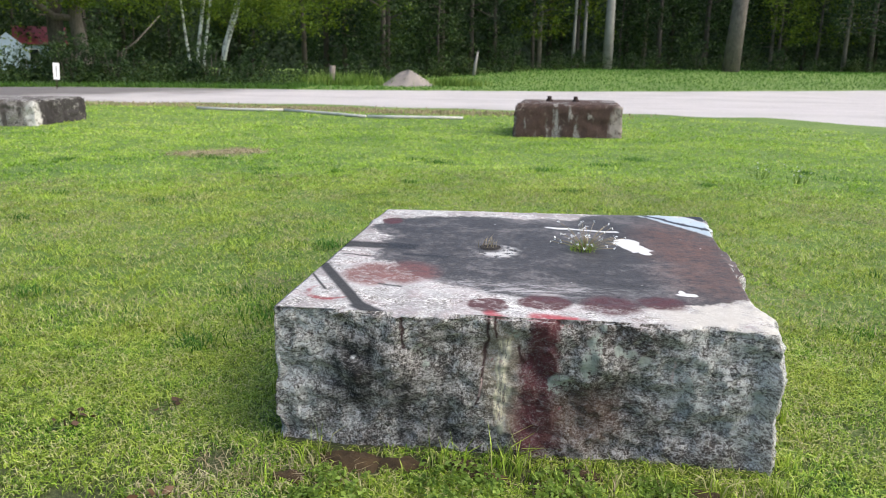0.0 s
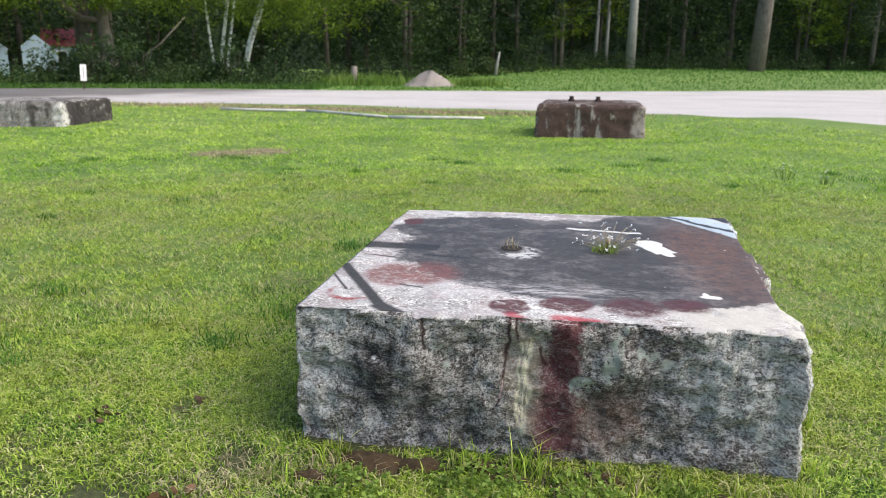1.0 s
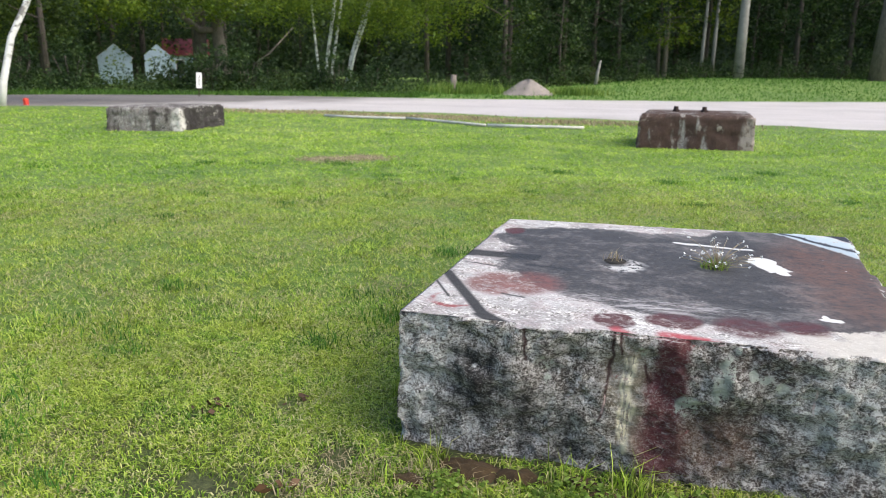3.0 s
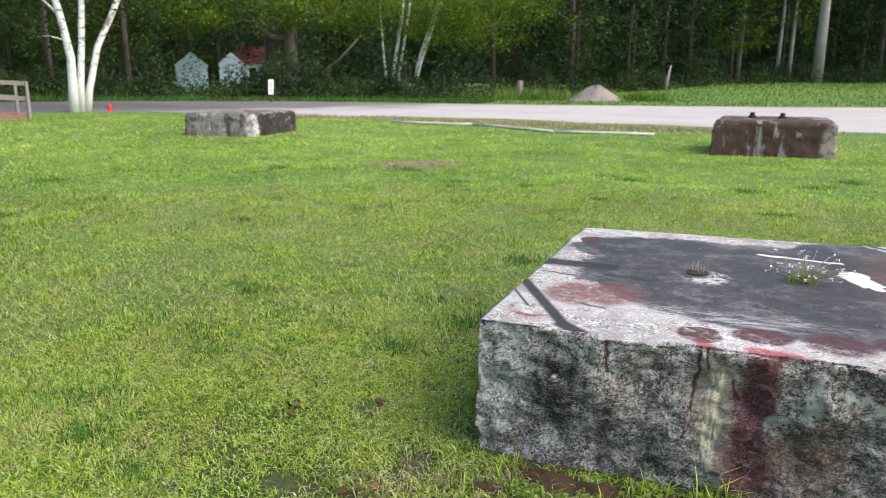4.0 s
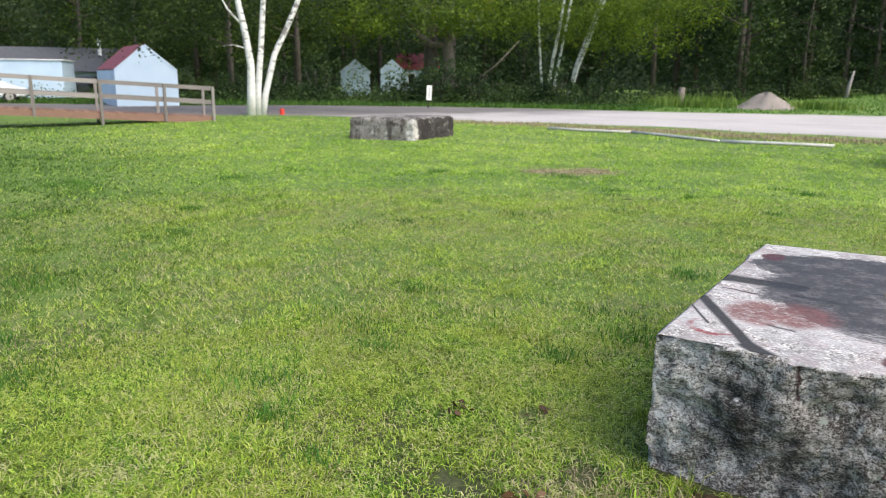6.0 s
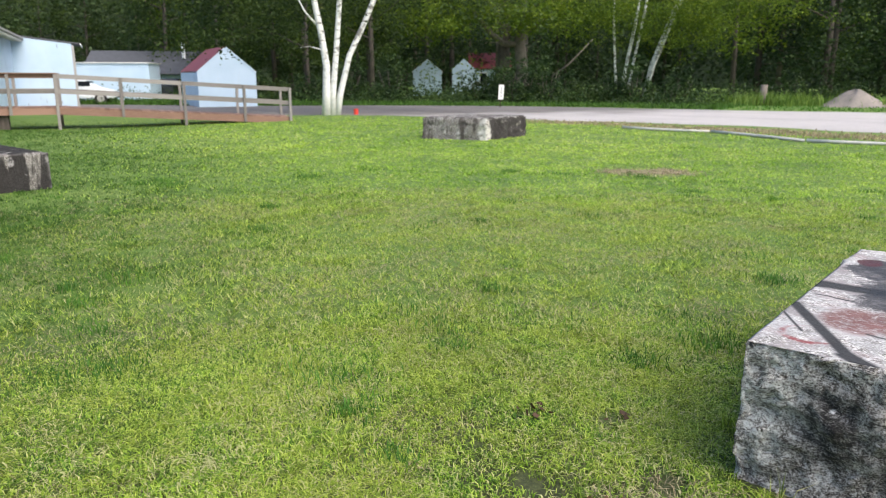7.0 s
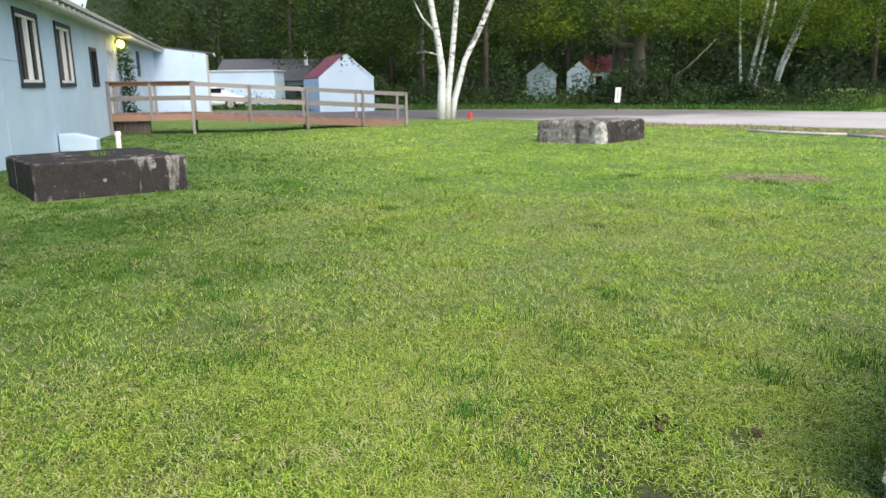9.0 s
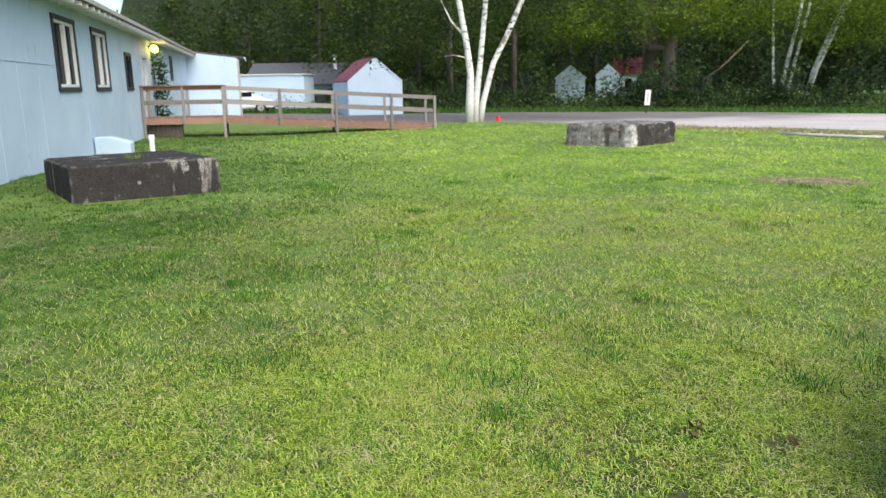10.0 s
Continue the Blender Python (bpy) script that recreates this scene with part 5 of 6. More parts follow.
def hall():
    ob = thing("hall", HALL, "long single-storey white painted hall with dark trimmed windows", "building")
    holes = [(3.8, 5.66, 1.49, 3.06), (7.3, 9.1, 1.49, 3.06), (11.62, 12.72, 1.49, 2.65), (14.9, 15.9, 0.5, 2.6), (22.9, 23.7, 1.9, 3.0)]
    part("wall", wall_boxes(34, 3.42, 0.16, holes, x0=-5), M_SIDING, ob, "white painted wall panels")
    part("wall", boxes(((14.5, 7.9, 1.6), (39, 0.16, 3.7)), ((-4.92, 4, 1.6), (0.16, 7.6, 3.7)), ((33.92, 4, 1.6), (0.16, 7.6, 3.7))), M_SIDING, ob)
    part("floor", boxes(((14.5, 4, 0.4), (38.6, 7.6, 0.1))), M_CONCRETE, ob)
    for x0, x1, z0, z1 in holes[:3]:
        hall_window(ob, x0, x1, z0, z1, x1 - x0 > 1.2)
    hall_window(ob, 22.9, 23.7, 1.9, 3.0, False)
    door = part("door", boxes(((15.4, 0.09, 1.55), (0.98, 0.05, 2.08)), bevel=0.008), M_TRIM_WHITE, ob, "pale door")
    part("door_frame", boxes(((14.86, -0.02, 1.58), (0.08, 0.06, 2.2)), ((15.94, -0.02, 1.58), (0.08, 0.06, 2.2)), ((15.4, -0.02, 2.64), (1.0, 0.06, 0.08))), M_POLE, door)
    part("door_handle", boxes(((15.8, 0.05, 1.5), (0.03, 0.05, 0.14)), bevel=0.01), M_IRON, door)
    # panel seams
    for x in np.arange(-3.6, 33, 1.22):
        if not any(a - 0.1 < x < b + 0.1 for a, b, *_ in holes):
            part("seam_batten", boxes(((float(x), -0.004, 1.55), (0.010, 0.005, 3.6))), M_SIDING, ob)
    part("seam_batten", boxes(((-0.7, -0.008, 2.02), (8.4, 0.009, 0.012))), M_SIDING, ob)
    # roof with overhang, fascia and rafter ends
    slope = math.radians(17)
    L, over = 39.8, 0.55
    bm = bmesh.new()
    for sgn in (1, -1):
        half = 4.0 + over
        bmesh.ops.create_cube(bm, size=1, matrix=Matrix.Translation((14.5, 4 - sgn * half / 2, 3.38 + half / 2 * math.tan(slope))) @ Matrix.Rotation(sgn * slope, 4, "X") @ Matrix.Diagonal((L, half / math.cos(slope), 0.09, 1)))
    part("roof", bm, M_ROOF_GREY, ob, "low grey shingle roof")
    part("fascia", boxes(((14.5, -over - 0.02, 3.40), (L, 0.03, 0.10))), M_CONCRETE, ob, "grey weathered fascia board")
    part("soffit", boxes(((14.5, -over / 2, 3.34), (L, over - 0.02, 0.02))), M_WOOD, ob)
    rafter = None
    for x in np.arange(-5, 34, 0.61):
        if rafter is None:
            rafter = part("rafter_end", boxes(((0, -over / 2 - 0.05, 3.28), (0.05, over - 0.1, 0.09))), M_TRIM_WHITE, ob)
            rafter.location = (float(x), 0, 0)
        else:
            r = new("rafter_end", rafter.data)
            r.parent, r.location = ob, (float(x), 0, 0)
    # gable ends under the roof
    for x in (-4.92, 33.92):
        bm = bmesh.new()
        vs = [bm.verts.new((x + dx, y, z)) for dx in (-0.08, 0.08) for y, z in ((0.02, 3.4), (7.98, 3.4), (4, 4.55))]
        bm.faces.new(vs[:3]), bm.faces.new(vs[3:][::-1])
        for a, b in ((0, 1), (1, 2), (2, 0)):
            bm.faces.new((vs[a], vs[b], vs[b + 3], vs[a + 3]))
        part("gable", bm, M_SIDING, ob)
    bm = bmesh.new()
    bmesh.ops.create_cone(bm, cap_ends=True, segments=10, radius1=0.09, radius2=0.09, depth=0.9, matrix=pose(26, 2.4, 4.6))
    part("vent_pipe", bm, M_TRIM_WHITE, ob)


hall()


def porch_lamp():
    m = Mat("lamp_glow")
    m.bsdf.inputs["Emission Color"].default_value = (1.0, 0.78, 0.12, 1)
    m.bsdf.inputs["Emission Strength"].default_value = 5.0
    glow = m.done((0.9, 0.7, 0.2), 0.3)
    ob = thing("wall_lamp", HALL @ pose(16.9, 0, 3.0), "lit yellow porch lamp on the hall wall", "lamp")
    part("bracket", boxes(((0, -0.06, 0.05), (0.10, 0.12, 0.12)), bevel=0.01), M_IRON, ob)
    for dx in (-0.16, 0.16):
        bm = bmesh.new()
        bmesh.ops.create_uvsphere(bm, u_segments=14, v_segments=10, radius=0.12, matrix=pose(dx, -0.2, 0) @ Matrix.Diagonal((1, 1, 1.15, 1)))
        part("bulb", bm, glow, ob, "glowing yellow bulb", True)
    lamp = new("porch_light", bpy.data.lights.new("porch_light", "POINT"))
    lamp.data.energy, lamp.data.color, lamp.data.shadow_soft_size = 12, (1.0, 0.75, 0.2), 0.12
    lamp.matrix_world = HALL @ pose(16.9, -0.45, 2.95)


porch_lamp()


def vine():
    ob = thing("climbing_vine", HALL @ pose(17.2, -0.05, -0.1), "dark green vine climbing the hall wall", "vine")
    part("stem", tubes_mesh("stem", [([(0, 0, 0), (0.05, -0.03, 1.5), (-0.05, -0.03, 3.0)], (0.03, 0.025, 0.01))], M_BARK, 6), None, ob)
    t = rng.random(70)
    c = np.stack([rng.normal(0, 0.20, 70) * (1.2 - 0.4 * t), -0.15 - rng.random(70) * 0.2, 0.1 + 2.9 * t], 1)
    v, q = leaf_cards(c, 0.24, 16, 0.12)
    part("foliage", mesh_from("foliage", v, q, None, M_LEAF), None, ob)


vine()


def annex():
    """A lean-to standing out from the hall's far end."""
    ob = thing("annex", HALL @ pose(30.3, -2.7, 0), "white lean-to wing at the end of the hall", "building")
    bm = bmesh.new()
    prof = [(0, -0.3), (0, 3.18), (2.7, 3.5), (2.7, -0.3)]
    vs = [[bm.verts.new((x, y, z)) for y, z in prof] for x in (0, 3.6)]
    bm.faces.new(vs[0]), bm.faces.new(vs[1][::-1])
    for i in range(4):
        j = (i + 1) % 4
        bm.faces.new((vs[0][i], vs[1][i], vs[1][j], vs[0][j]))
    part("wall", bm, M_SIDING, ob, "white painted wall")
    bm = bmesh.new()
    bmesh.ops.create_cube(bm, size=1, matrix=Matrix.Translation((1.9, 1.15, 3.38)) @ Matrix.Rotation(math.atan(0.32 / 2.7), 4, "X") @ Matrix.Diagonal((3.7, 3.1, 0.07, 1)))
    part("roof", bm, M_ROOF_GREY, ob)
    part("fascia", boxes(((1.9, -0.42, 3.17), (3.7, 0.03, 0.12))), M_TRIM_WHITE, ob)
    part("corner_post", boxes(((0.06, -0.06, 1.4), (0.12, 0.12, 3.4))), M_CONCRETE, ob)


annex()


def ramp():
    """Landing at the hall door and a long ramp down to the drive; local x runs away from the hall."""
    m = Matrix.Translation((-25.69, 9.32, 0)) @ Matrix.Rotation(math.atan2(0.871, 0.491), 4, "Z")
    ob = thing("wooden_ramp", m, "weathered wooden access ramp with post-and-rail sides", "ramp")
    width, land, end = 1.5, 2.7, 10.3

    def deck(x):
        return 0.55 if x <= land else 0.55 - 0.46 * (x - land) / (end - land)

    board = part("board", boxes(((0, width / 2, 0), (0.135, width, 0.035))), M_WOOD_RED, ob)
    first = True
    for x in np.arange(0.07, end, 0.145):
        b = board if first else new("board", board.data)
        first = False
        b.parent, b.location = ob, (float(x), 0, deck(float(x)))
    ang = math.atan2(0.46, end - land)
    for y in (-0.02, width + 0.02):
        bm = boxes(((land / 2, y, 0.43), (land, 0.04, 0.2)))
        part("joist", bm, M_WOOD_RED, ob)
        bm = bmesh.new()
        bmesh.ops.create_cube(bm, size=1, matrix=Matrix.Translation(((land + end) / 2, y, 0.43 - 0.23)) @ Matrix.Rotation(ang, 4, "Y") @ Matrix.Diagonal((end - land, 0.04, 0.2, 1)))
        part("joist", bm, M_WOOD_RED, ob)
    posts = [0.06, 1.36, 2.69, 4.62, 6.59, 8.6, 10.22]
    for y in (-0.07, width + 0.07):
        for i, x in enumerate(posts):
            lo, hi = gz(*(m @ Vector((x, y, 0))).to_2d()) - 0.05, deck(x) + 1.06
            if i in (1, 3, 5):
                lo = deck(x) - 0.22
            part("post", boxes(((x, y, (lo + hi) / 2), (0.09, 0.09, hi - lo)), bevel=0.006), M_WOOD, ob)
        inner = y + (0.05 if y < 0 else -0.05)
        for h, size in ((1.0, 0.14), (0.52, 0.14)):
            part("rail", boxes(((land / 2, inner, 0.55 + h), (land, 0.035, size))), M_WOOD_RED if h > 0.8 else M_WOOD, ob)
            for a, b in ((2.69, 6.59), (6.59, 10.25)):
                bm = bmesh.new()
                L = b - a
                za, zb = deck(a) + h, deck(b) + h
                bmesh.ops.create_cube(bm, size=1, matrix=Matrix.Translation(((a + b) / 2, inner, (za + zb) / 2)) @ Matrix.Rotation(math.atan2(za - zb, L), 4, "Y") @ Matrix.Diagonal((L - 0.01, 0.035, size, 1)))
                part("rail", bm, M_WOOD, ob)
        part("cap_rail", boxes(((land / 2, y, 0.55 + 1.08), (land + 0.1, 0.14, 0.035))), M_WOOD_RED, ob)
    part("crib", boxes(((0.7, 0.3, 0.12), (1.1, 0.3, 0.5))), M_BARK, ob, "dark timber crib under the landing")


ramp()


def by_the_hall():
    ob = thing("bulkhead", HALL @ pose(6.5, -0.45, 0), "white painted concrete bulkhead against the hall", "bulkhead")
    bm = bmesh.new()
    prof = [(-0.40, 0.0), (0.42, 0.0), (0.42, 0.50), (0.05, 0.50), (-0.40, 0.36)]
    vs = [[bm.verts.new((x, y, z - 0.1)) for y, z in prof] for x in (-0.24, 0.24)]
    bm.faces.new(vs[0]), bm.faces.new(vs[1][::-1])
    for i in range(5):
        j = (i + 1) % 5
        bm.faces.new((vs[0][i], vs[1][i], vs[1][j], vs[0][j]))
    bmesh.ops.bevel(bm, geom=bm.edges[:], offset=0.02, segments=1, affect="EDGES")
    part("body", bm, M_SIDING, ob)
    p = HALL @ Vector((4.8, -1.55, 0))
    ob = thing("standpipe", pose(p.x, p.y, gz(p.x, p.y)), "white plastic pipe with cap standing in the lawn", "pipe")
    bm = bmesh.new()
    bmesh.ops.create_cone(bm, cap_ends=True, segments=14, radius1=0.055, radius2=0.055, depth=0.5, matrix=pose(0, 0, 0.22))
    part("pipe", bm, M_PVC, ob)
    bm = bmesh.new()
    bmesh.ops.create_cone(bm, cap_ends=True, segments=14, radius1=0.07, radius2=0.066, depth=0.1, matrix=pose(0, 0, 0.46))
    part("cap", bm, M_PVC, ob)


by_the_hall()


# ---- far buildings; lat and dep run across and away along the drive ----
SITE_TURN = math.degrees(math.atan2(0.735, 0.678))


def gabled(name, x, y, turn, w, length, eave, ridge, roof_m, label, category="cabin", over=0.25, door=True):
    """A gabled house: its gable end faces local -y, w wide, length deep."""
    ob = thing(name, pose(x, y, gz(x, y), 0, 0, turn), label, category)
    bm = bmesh.new()
    prof = [(-w / 2, -0.3), (w / 2, -0.3), (w / 2, eave), (0, ridge), (-w / 2, eave)]
    vs = [[bm.verts.new((px, py, pz)) for px, pz in prof] for py in (0, length)]
    bm.faces.new(vs[0]), bm.faces.new(vs[1][::-1])
    for i in range(5):
        j = (i + 1) % 5
        bm.faces.new((vs[0][i], vs[1][i], vs[1][j], vs[0][j]))
    part("wall", bm, M_SIDING, ob, "white painted boards")
    run = math.hypot(w / 2, ridge - eave)
    a = math.atan2(ridge - eave, w / 2)
    bm = bmesh.new()
    for sgn in (1, -1):
        k = (w / 2 + over * 0.8) / (w / 2)
        cx, cz = sgn * w / 4 * k, ridge + 0.05 - (ridge - eave) * k / 2
        bmesh.ops.create_cube(bm, size=1, matrix=Matrix.Translation((cx, length / 2, cz)) @ Matrix.Rotation(sgn * a, 4, "Y") @ Matrix.Diagonal((run * k, length + 2 * over * 0.5 - (0.06 if over == 0 else 0), 0.07, 1)))
    part("roof", bm, roof_m, ob)
    for sgn in (1, -1):
        bm = bmesh.new()
        bmesh.ops.create_cube(bm, size=1, matrix=Matrix.Translation((sgn * w / 4, -0.02 - over * 0.5, (ridge + eave) / 2 + 0.02)) @ Matrix.Rotation(sgn * a, 4, "Y") @ Matrix.Diagonal((run, 0.03, 0.09, 1)))
        part("rake_board", bm, M_SIDING, ob)
    return ob


c = site(-3.55, 40.3)
gabled("cabin", c[0], c[1], SITE_TURN + 17, 3.0, 5.2, 1.75, 3.0, M_ROOF_RED, "small white gabled cabin with a red metal roof", over=0.0)
c = site(-12.2, 52)
lodge = thing("lodge", pose(c[0], c[1], gz(*c), 0, 0, SITE_TURN), "low white flat-topped building beyond the ramp", "building")
part("wall", boxes(((0, 2, 1.1), (5.3, 4, 2.6))), M_SIDING, lodge)
part("roof", boxes(((0, 2, 2.43), (5.5, 4.2, 0.06))), M_TRIM_WHITE, lodge)
c = site(-11.4, 64)
far_hall = thing("far_hall", pose(c[0], c[1], gz(*c), 0, 0, SITE_TURN), "white building with a long dark grey roof", "building")
part("wall", boxes(((0, 4, 0.8), (10.6, 7, 2.2))), M_SIDING, far_hall)
bm = bmesh.new()
for sgn in (1, -1):
    bmesh.ops.create_cube(bm, size=1, matrix=Matrix.Translation((0, 4 - sgn * 2.1, 2.72)) @ Matrix.Rotation(sgn * 0.42, 4, "X") @ Matrix.Diagonal((11.2, 4.7, 0.08, 1)))
part("roof", bm, M_ROOF_GREY, far_hall, "dark grey shingle roof")
bm = bmesh.new()
bmesh.ops.create_cone(bm, cap_ends=True, segments=10, radius1=0.14, radius2=0.14, depth=1.3, matrix=pose(2.1, 2.2, 3.7))
part("chimney_pipe", bm, M_TRIM_WHITE, far_hall)
gabled("shed", -39.75, 51.3, 38, 2.5, 3.0, 2.0, 3.0, M_TRIM_WHITE, "narrow white shed under the trees", over=0.1)


def cottage():
    """A red-roofed cottage, eaves to the drive, with a small gabled ell."""
    ob = thing("cottage", pose(-39.37, 61.20, 0, 0, 0, 34.0), "white cottage with a red roof half hidden by trees", "cottage")
    bm = bmesh.new()
    prof = [(0, -0.3), (4.6, -0.3), (4.6, 2.4), (2.3, 3.8), (0, 2.4)]
    vs = [[bm.verts.new((px, py, pz)) for py, pz in prof] for px in (-2.2, 1.6)]
    bm.faces.new(vs[0]), bm.faces.new(vs[1][::-1])
    for i in range(5):
        j = (i + 1) % 5
        bm.faces.new((vs[0][i], vs[1][i], vs[1][j], vs[0][j]))
    part("wall", bm, M_SIDING, ob, "white painted boards")
    bm = bmesh.new()
    for sgn in (1, -1):
        bmesh.ops.create_cube(bm, size=1, matrix=Matrix.Translation((-0.3, 2.3 - sgn * 1.25, 3.12)) @ Matrix.Rotation(sgn * math.atan2(1.4, 2.3), 4, "X") @ Matrix.Diagonal((4.2, 2.95, 0.08, 1)))
    part("roof", bm, M_ROOF_RED, ob)
    bm = bmesh.new()
    prof = [(-3.9, -0.3), (-1.7, -0.3), (-1.7, 2.35), (-2.8, 3.3), (-3.9, 2.35)]
    vs = [[bm.verts.new((px, py, pz)) for px, pz in prof] for py in (-0.9, 2.4)]
    bm.faces.new(vs[0]), bm.faces.new(vs[1][::-1])
    for i in range(5):
        j = (i + 1) % 5
        bm.faces.new((vs[0][i], vs[1][i], vs[1][j], vs[0][j]))
    part("ell", bm, M_SIDING, ob, "small gabled ell with white boards")
    for x, z in ((-0.9, 1.5), (0.7, 1.5)):
        win = part("window", boxes(((x, -0.02, z), (0.8, 0.05, 1.1))), M_TRIM_WHITE, ob)
        part("pane", boxes(((x, -0.05, z), (0.62, 0.012, 0.92))), M_GLASS, win)


cottage()


def car(x, y, turn, paint, label):
    ob = thing("car", pose(x, y, gz(x, y), 0, 0, turn), label, "car", "parked cars by the lodge")
    bm = bmesh.new()
    prof = [(-2.1, 0.35), (2.1, 0.35), (2.15, 0.75), (1.2, 0.92), (0.6, 1.4), (-1.1, 1.42), (-1.8, 0.98), (-2.15, 0.9)]
    vs = [[bm.verts.new((px, py, pz)) for px, pz in prof] for py in (-0.85, 0.85)]
    bm.faces.new(vs[0]), bm.faces.new(vs[1][::-1])
    for i in range(8):
        j = (i + 1) % 8
        bm.faces.new((vs[0][i], vs[1][i], vs[1][j], vs[0][j]))
    bmesh.ops.bevel(bm, geom=bm.edges[:], offset=0.06, segments=2, affect="EDGES")
    part("body", bm, paint, ob)
    part("window", boxes(((0.02, 0, 1.15), (1.7, 1.715, 0.3)), bevel=0.02), M_GLASS, ob, "dark side glass")
    for wx in (-1.35, 1.35):
        for wy in (-0.78, 0.78):
            bm = bmesh.new()
            bmesh.ops.create_cone(bm, cap_ends=True, segments=16, radius1=0.33, radius2=0.33, depth=0.2, matrix=pose(wx, wy, 0.33, 90))
            w = part("wheel", bm, M_RUBBER, ob)
            bm = bmesh.new()
            bmesh.ops.create_cone(bm, cap_ends=True, segments=12, radius1=0.2, radius2=0.2, depth=0.22, matrix=pose(wx, wy, 0.33, 90))
            part("rim", bm, M_CONCRETE, w)


c = site(-12.5, 46)
car(c[0], c[1], SITE_TURN + 8, M_CAR_WHITE, "white car parked by the lodge")
c = site(-9.1, 58.2)
car(c[0], c[1], SITE_TURN + 78, M_CAR_DARK, "dark car parked by the lodge")


# ---- road side ----
def sign():
    ob = thing("road_sign", pose(-20.5, 32.4, gz(-20.5, 32.4), 0, 3, 45), "small white sign on a thin post by the road", "sign")
    part("post", boxes(((0, 0, 0.4), (0.04, 0.04, 1.0))), M_IRON, ob)
    plate = part("plate", boxes(((0, -0.03, 0.80), (0.27, 0.012, 0.74)), bevel=0.004), M_SIGN, ob, "white sign plate")
    part("text_bar", boxes(((0, -0.039, 0.80), (0.03, 0.004, 0.5))), M_TRIM_DARK, plate)


sign()


def pole():
    pts = [(-9.1, 21.2), (-6.4, 21.1), (-3.6, 19.3), (-1.0, 19.5)]
    ob = thing("edging_pole", Matrix(), "bleached wooden poles laid end to end along the lawn's edge", "pole")
    for (x0, y0), (x1, y1) in zip(pts, pts[1:]):
        run = [(x0 + (x1 - x0) * f, y0 + (y1 - y0) * f, gz(x0 + (x1 - x0) * f, y0 + (y1 - y0) * f) + 0.04) for f in (0.01, 0.35, 0.7, 0.99)]
        part("pole", tubes_mesh("pole", [(run, (0.045, 0.043, 0.042, 0.038))], M_POLE, 8), None, ob)


pole()


def mound():
    n, k, r = 48, 14, 2.1
    verts, quads = [], []
    for i in range(k + 1):
        f = i / k
        for j in range(n):
            a = 2 * math.pi * j / n
            rad = r * f * (1 + 0.10 * noise.noise(Vector((math.cos(a) * 2, math.sin(a) * 2, 1.7))))
            x, y = rad * math.cos(a) * 1.0, rad * math.sin(a) * 0.9
            z = 0.85 * (0.5 + 0.5 * math.cos(math.pi * f)) ** 0.9 * (1 - 0.10 * math.sin(a * 2)) + 0.05 * noise.fractal(Vector((x * 2, y * 2, 3)), 0.8, 2, 4) - 0.08 * f
            verts.append((x, y, z))
    for i in range(k):
        for j in range(n):
            a, b = i * n + j, i * n + (j + 1) % n
            quads.append((a, a + n, b + n, b))
    ob = new("mound", mesh_from("mound", np.array(verts), quads, None, M_MOUND, True))
    ob.location = (-6.0, 45.4, gz(-6, 45.4))
    tagged(ob, "low heap of grey gravel on the grass", "mound")


mound()


def stump():
    ob = new("stump", tubes_mesh("stump", [([(0, 0, -0.1), (0.02, 0, 0.5), (0.05, 0.02, 1.15)], (0.24, 0.2, 0.18))], M_PINE, 10))
    ob.location = (-10.7, 45.2, gz(-10.7, 45.2))
    tagged(ob, "short weathered post stump among weeds", "stump")
    ob = new("marker", bm_mesh("marker", boxes(((0, 0, 0.12), (0.16, 0.16, 0.28)), bevel=0.03), M_RED))
    ob.location = (-21.3, 22.4, gz(-21.3, 22.4))
    tagged(ob, "small red marker at the foot of the birch", "marker")


stump()


def weeds(name, x0, y0, sx, sy, count, h, w, material, label, lean=(0.05, 0.5)):
    x, y = rng.normal(x0, sx, count), rng.normal(y0, sy, count)
    blades(name, x, y, ground_z(x, y), h * rng.uniform(0.4, 1.2, count), w * rng.uniform(0.6, 1.3, count), rng.uniform(*lean, count), label, material, 2, "weeds")


weeds("weeds", -10.5, 45.5, 1.8, 0.9, 1500, 0.8, 0.05, M_WEED, "tall green weeds round the stump and heap")
weeds("weeds", -3.2, 45.8, 1.0, 0.6, 600, 0.6, 0.05, M_WEED, "tall green weeds beside the gravel heap")
for rx, ry, n in ((-6.5, 22.5, 2600), (-2.5, 21.8, 2000), (-11.5, 22.9, 1400), (1.0, 22.0, 700)):
    weeds("weeds", rx, ry, 1.7, 0.55, n, 0.08, 0.03, M_STRAW, "dry straw-coloured verge grass by the road")


weeds("thatch", -4.75, 11.25, 0.26, 0.20, 1500, 0.04, 0.012, M_STRAW, "dry brown patch worn into the lawn", (1.5, 2.2))
weeds("thatch", -4.25, 11.7, 0.24, 0.22, 1300, 0.04, 0.012, M_STRAW, "dry brown patch worn into the lawn", (1.5, 2.2))


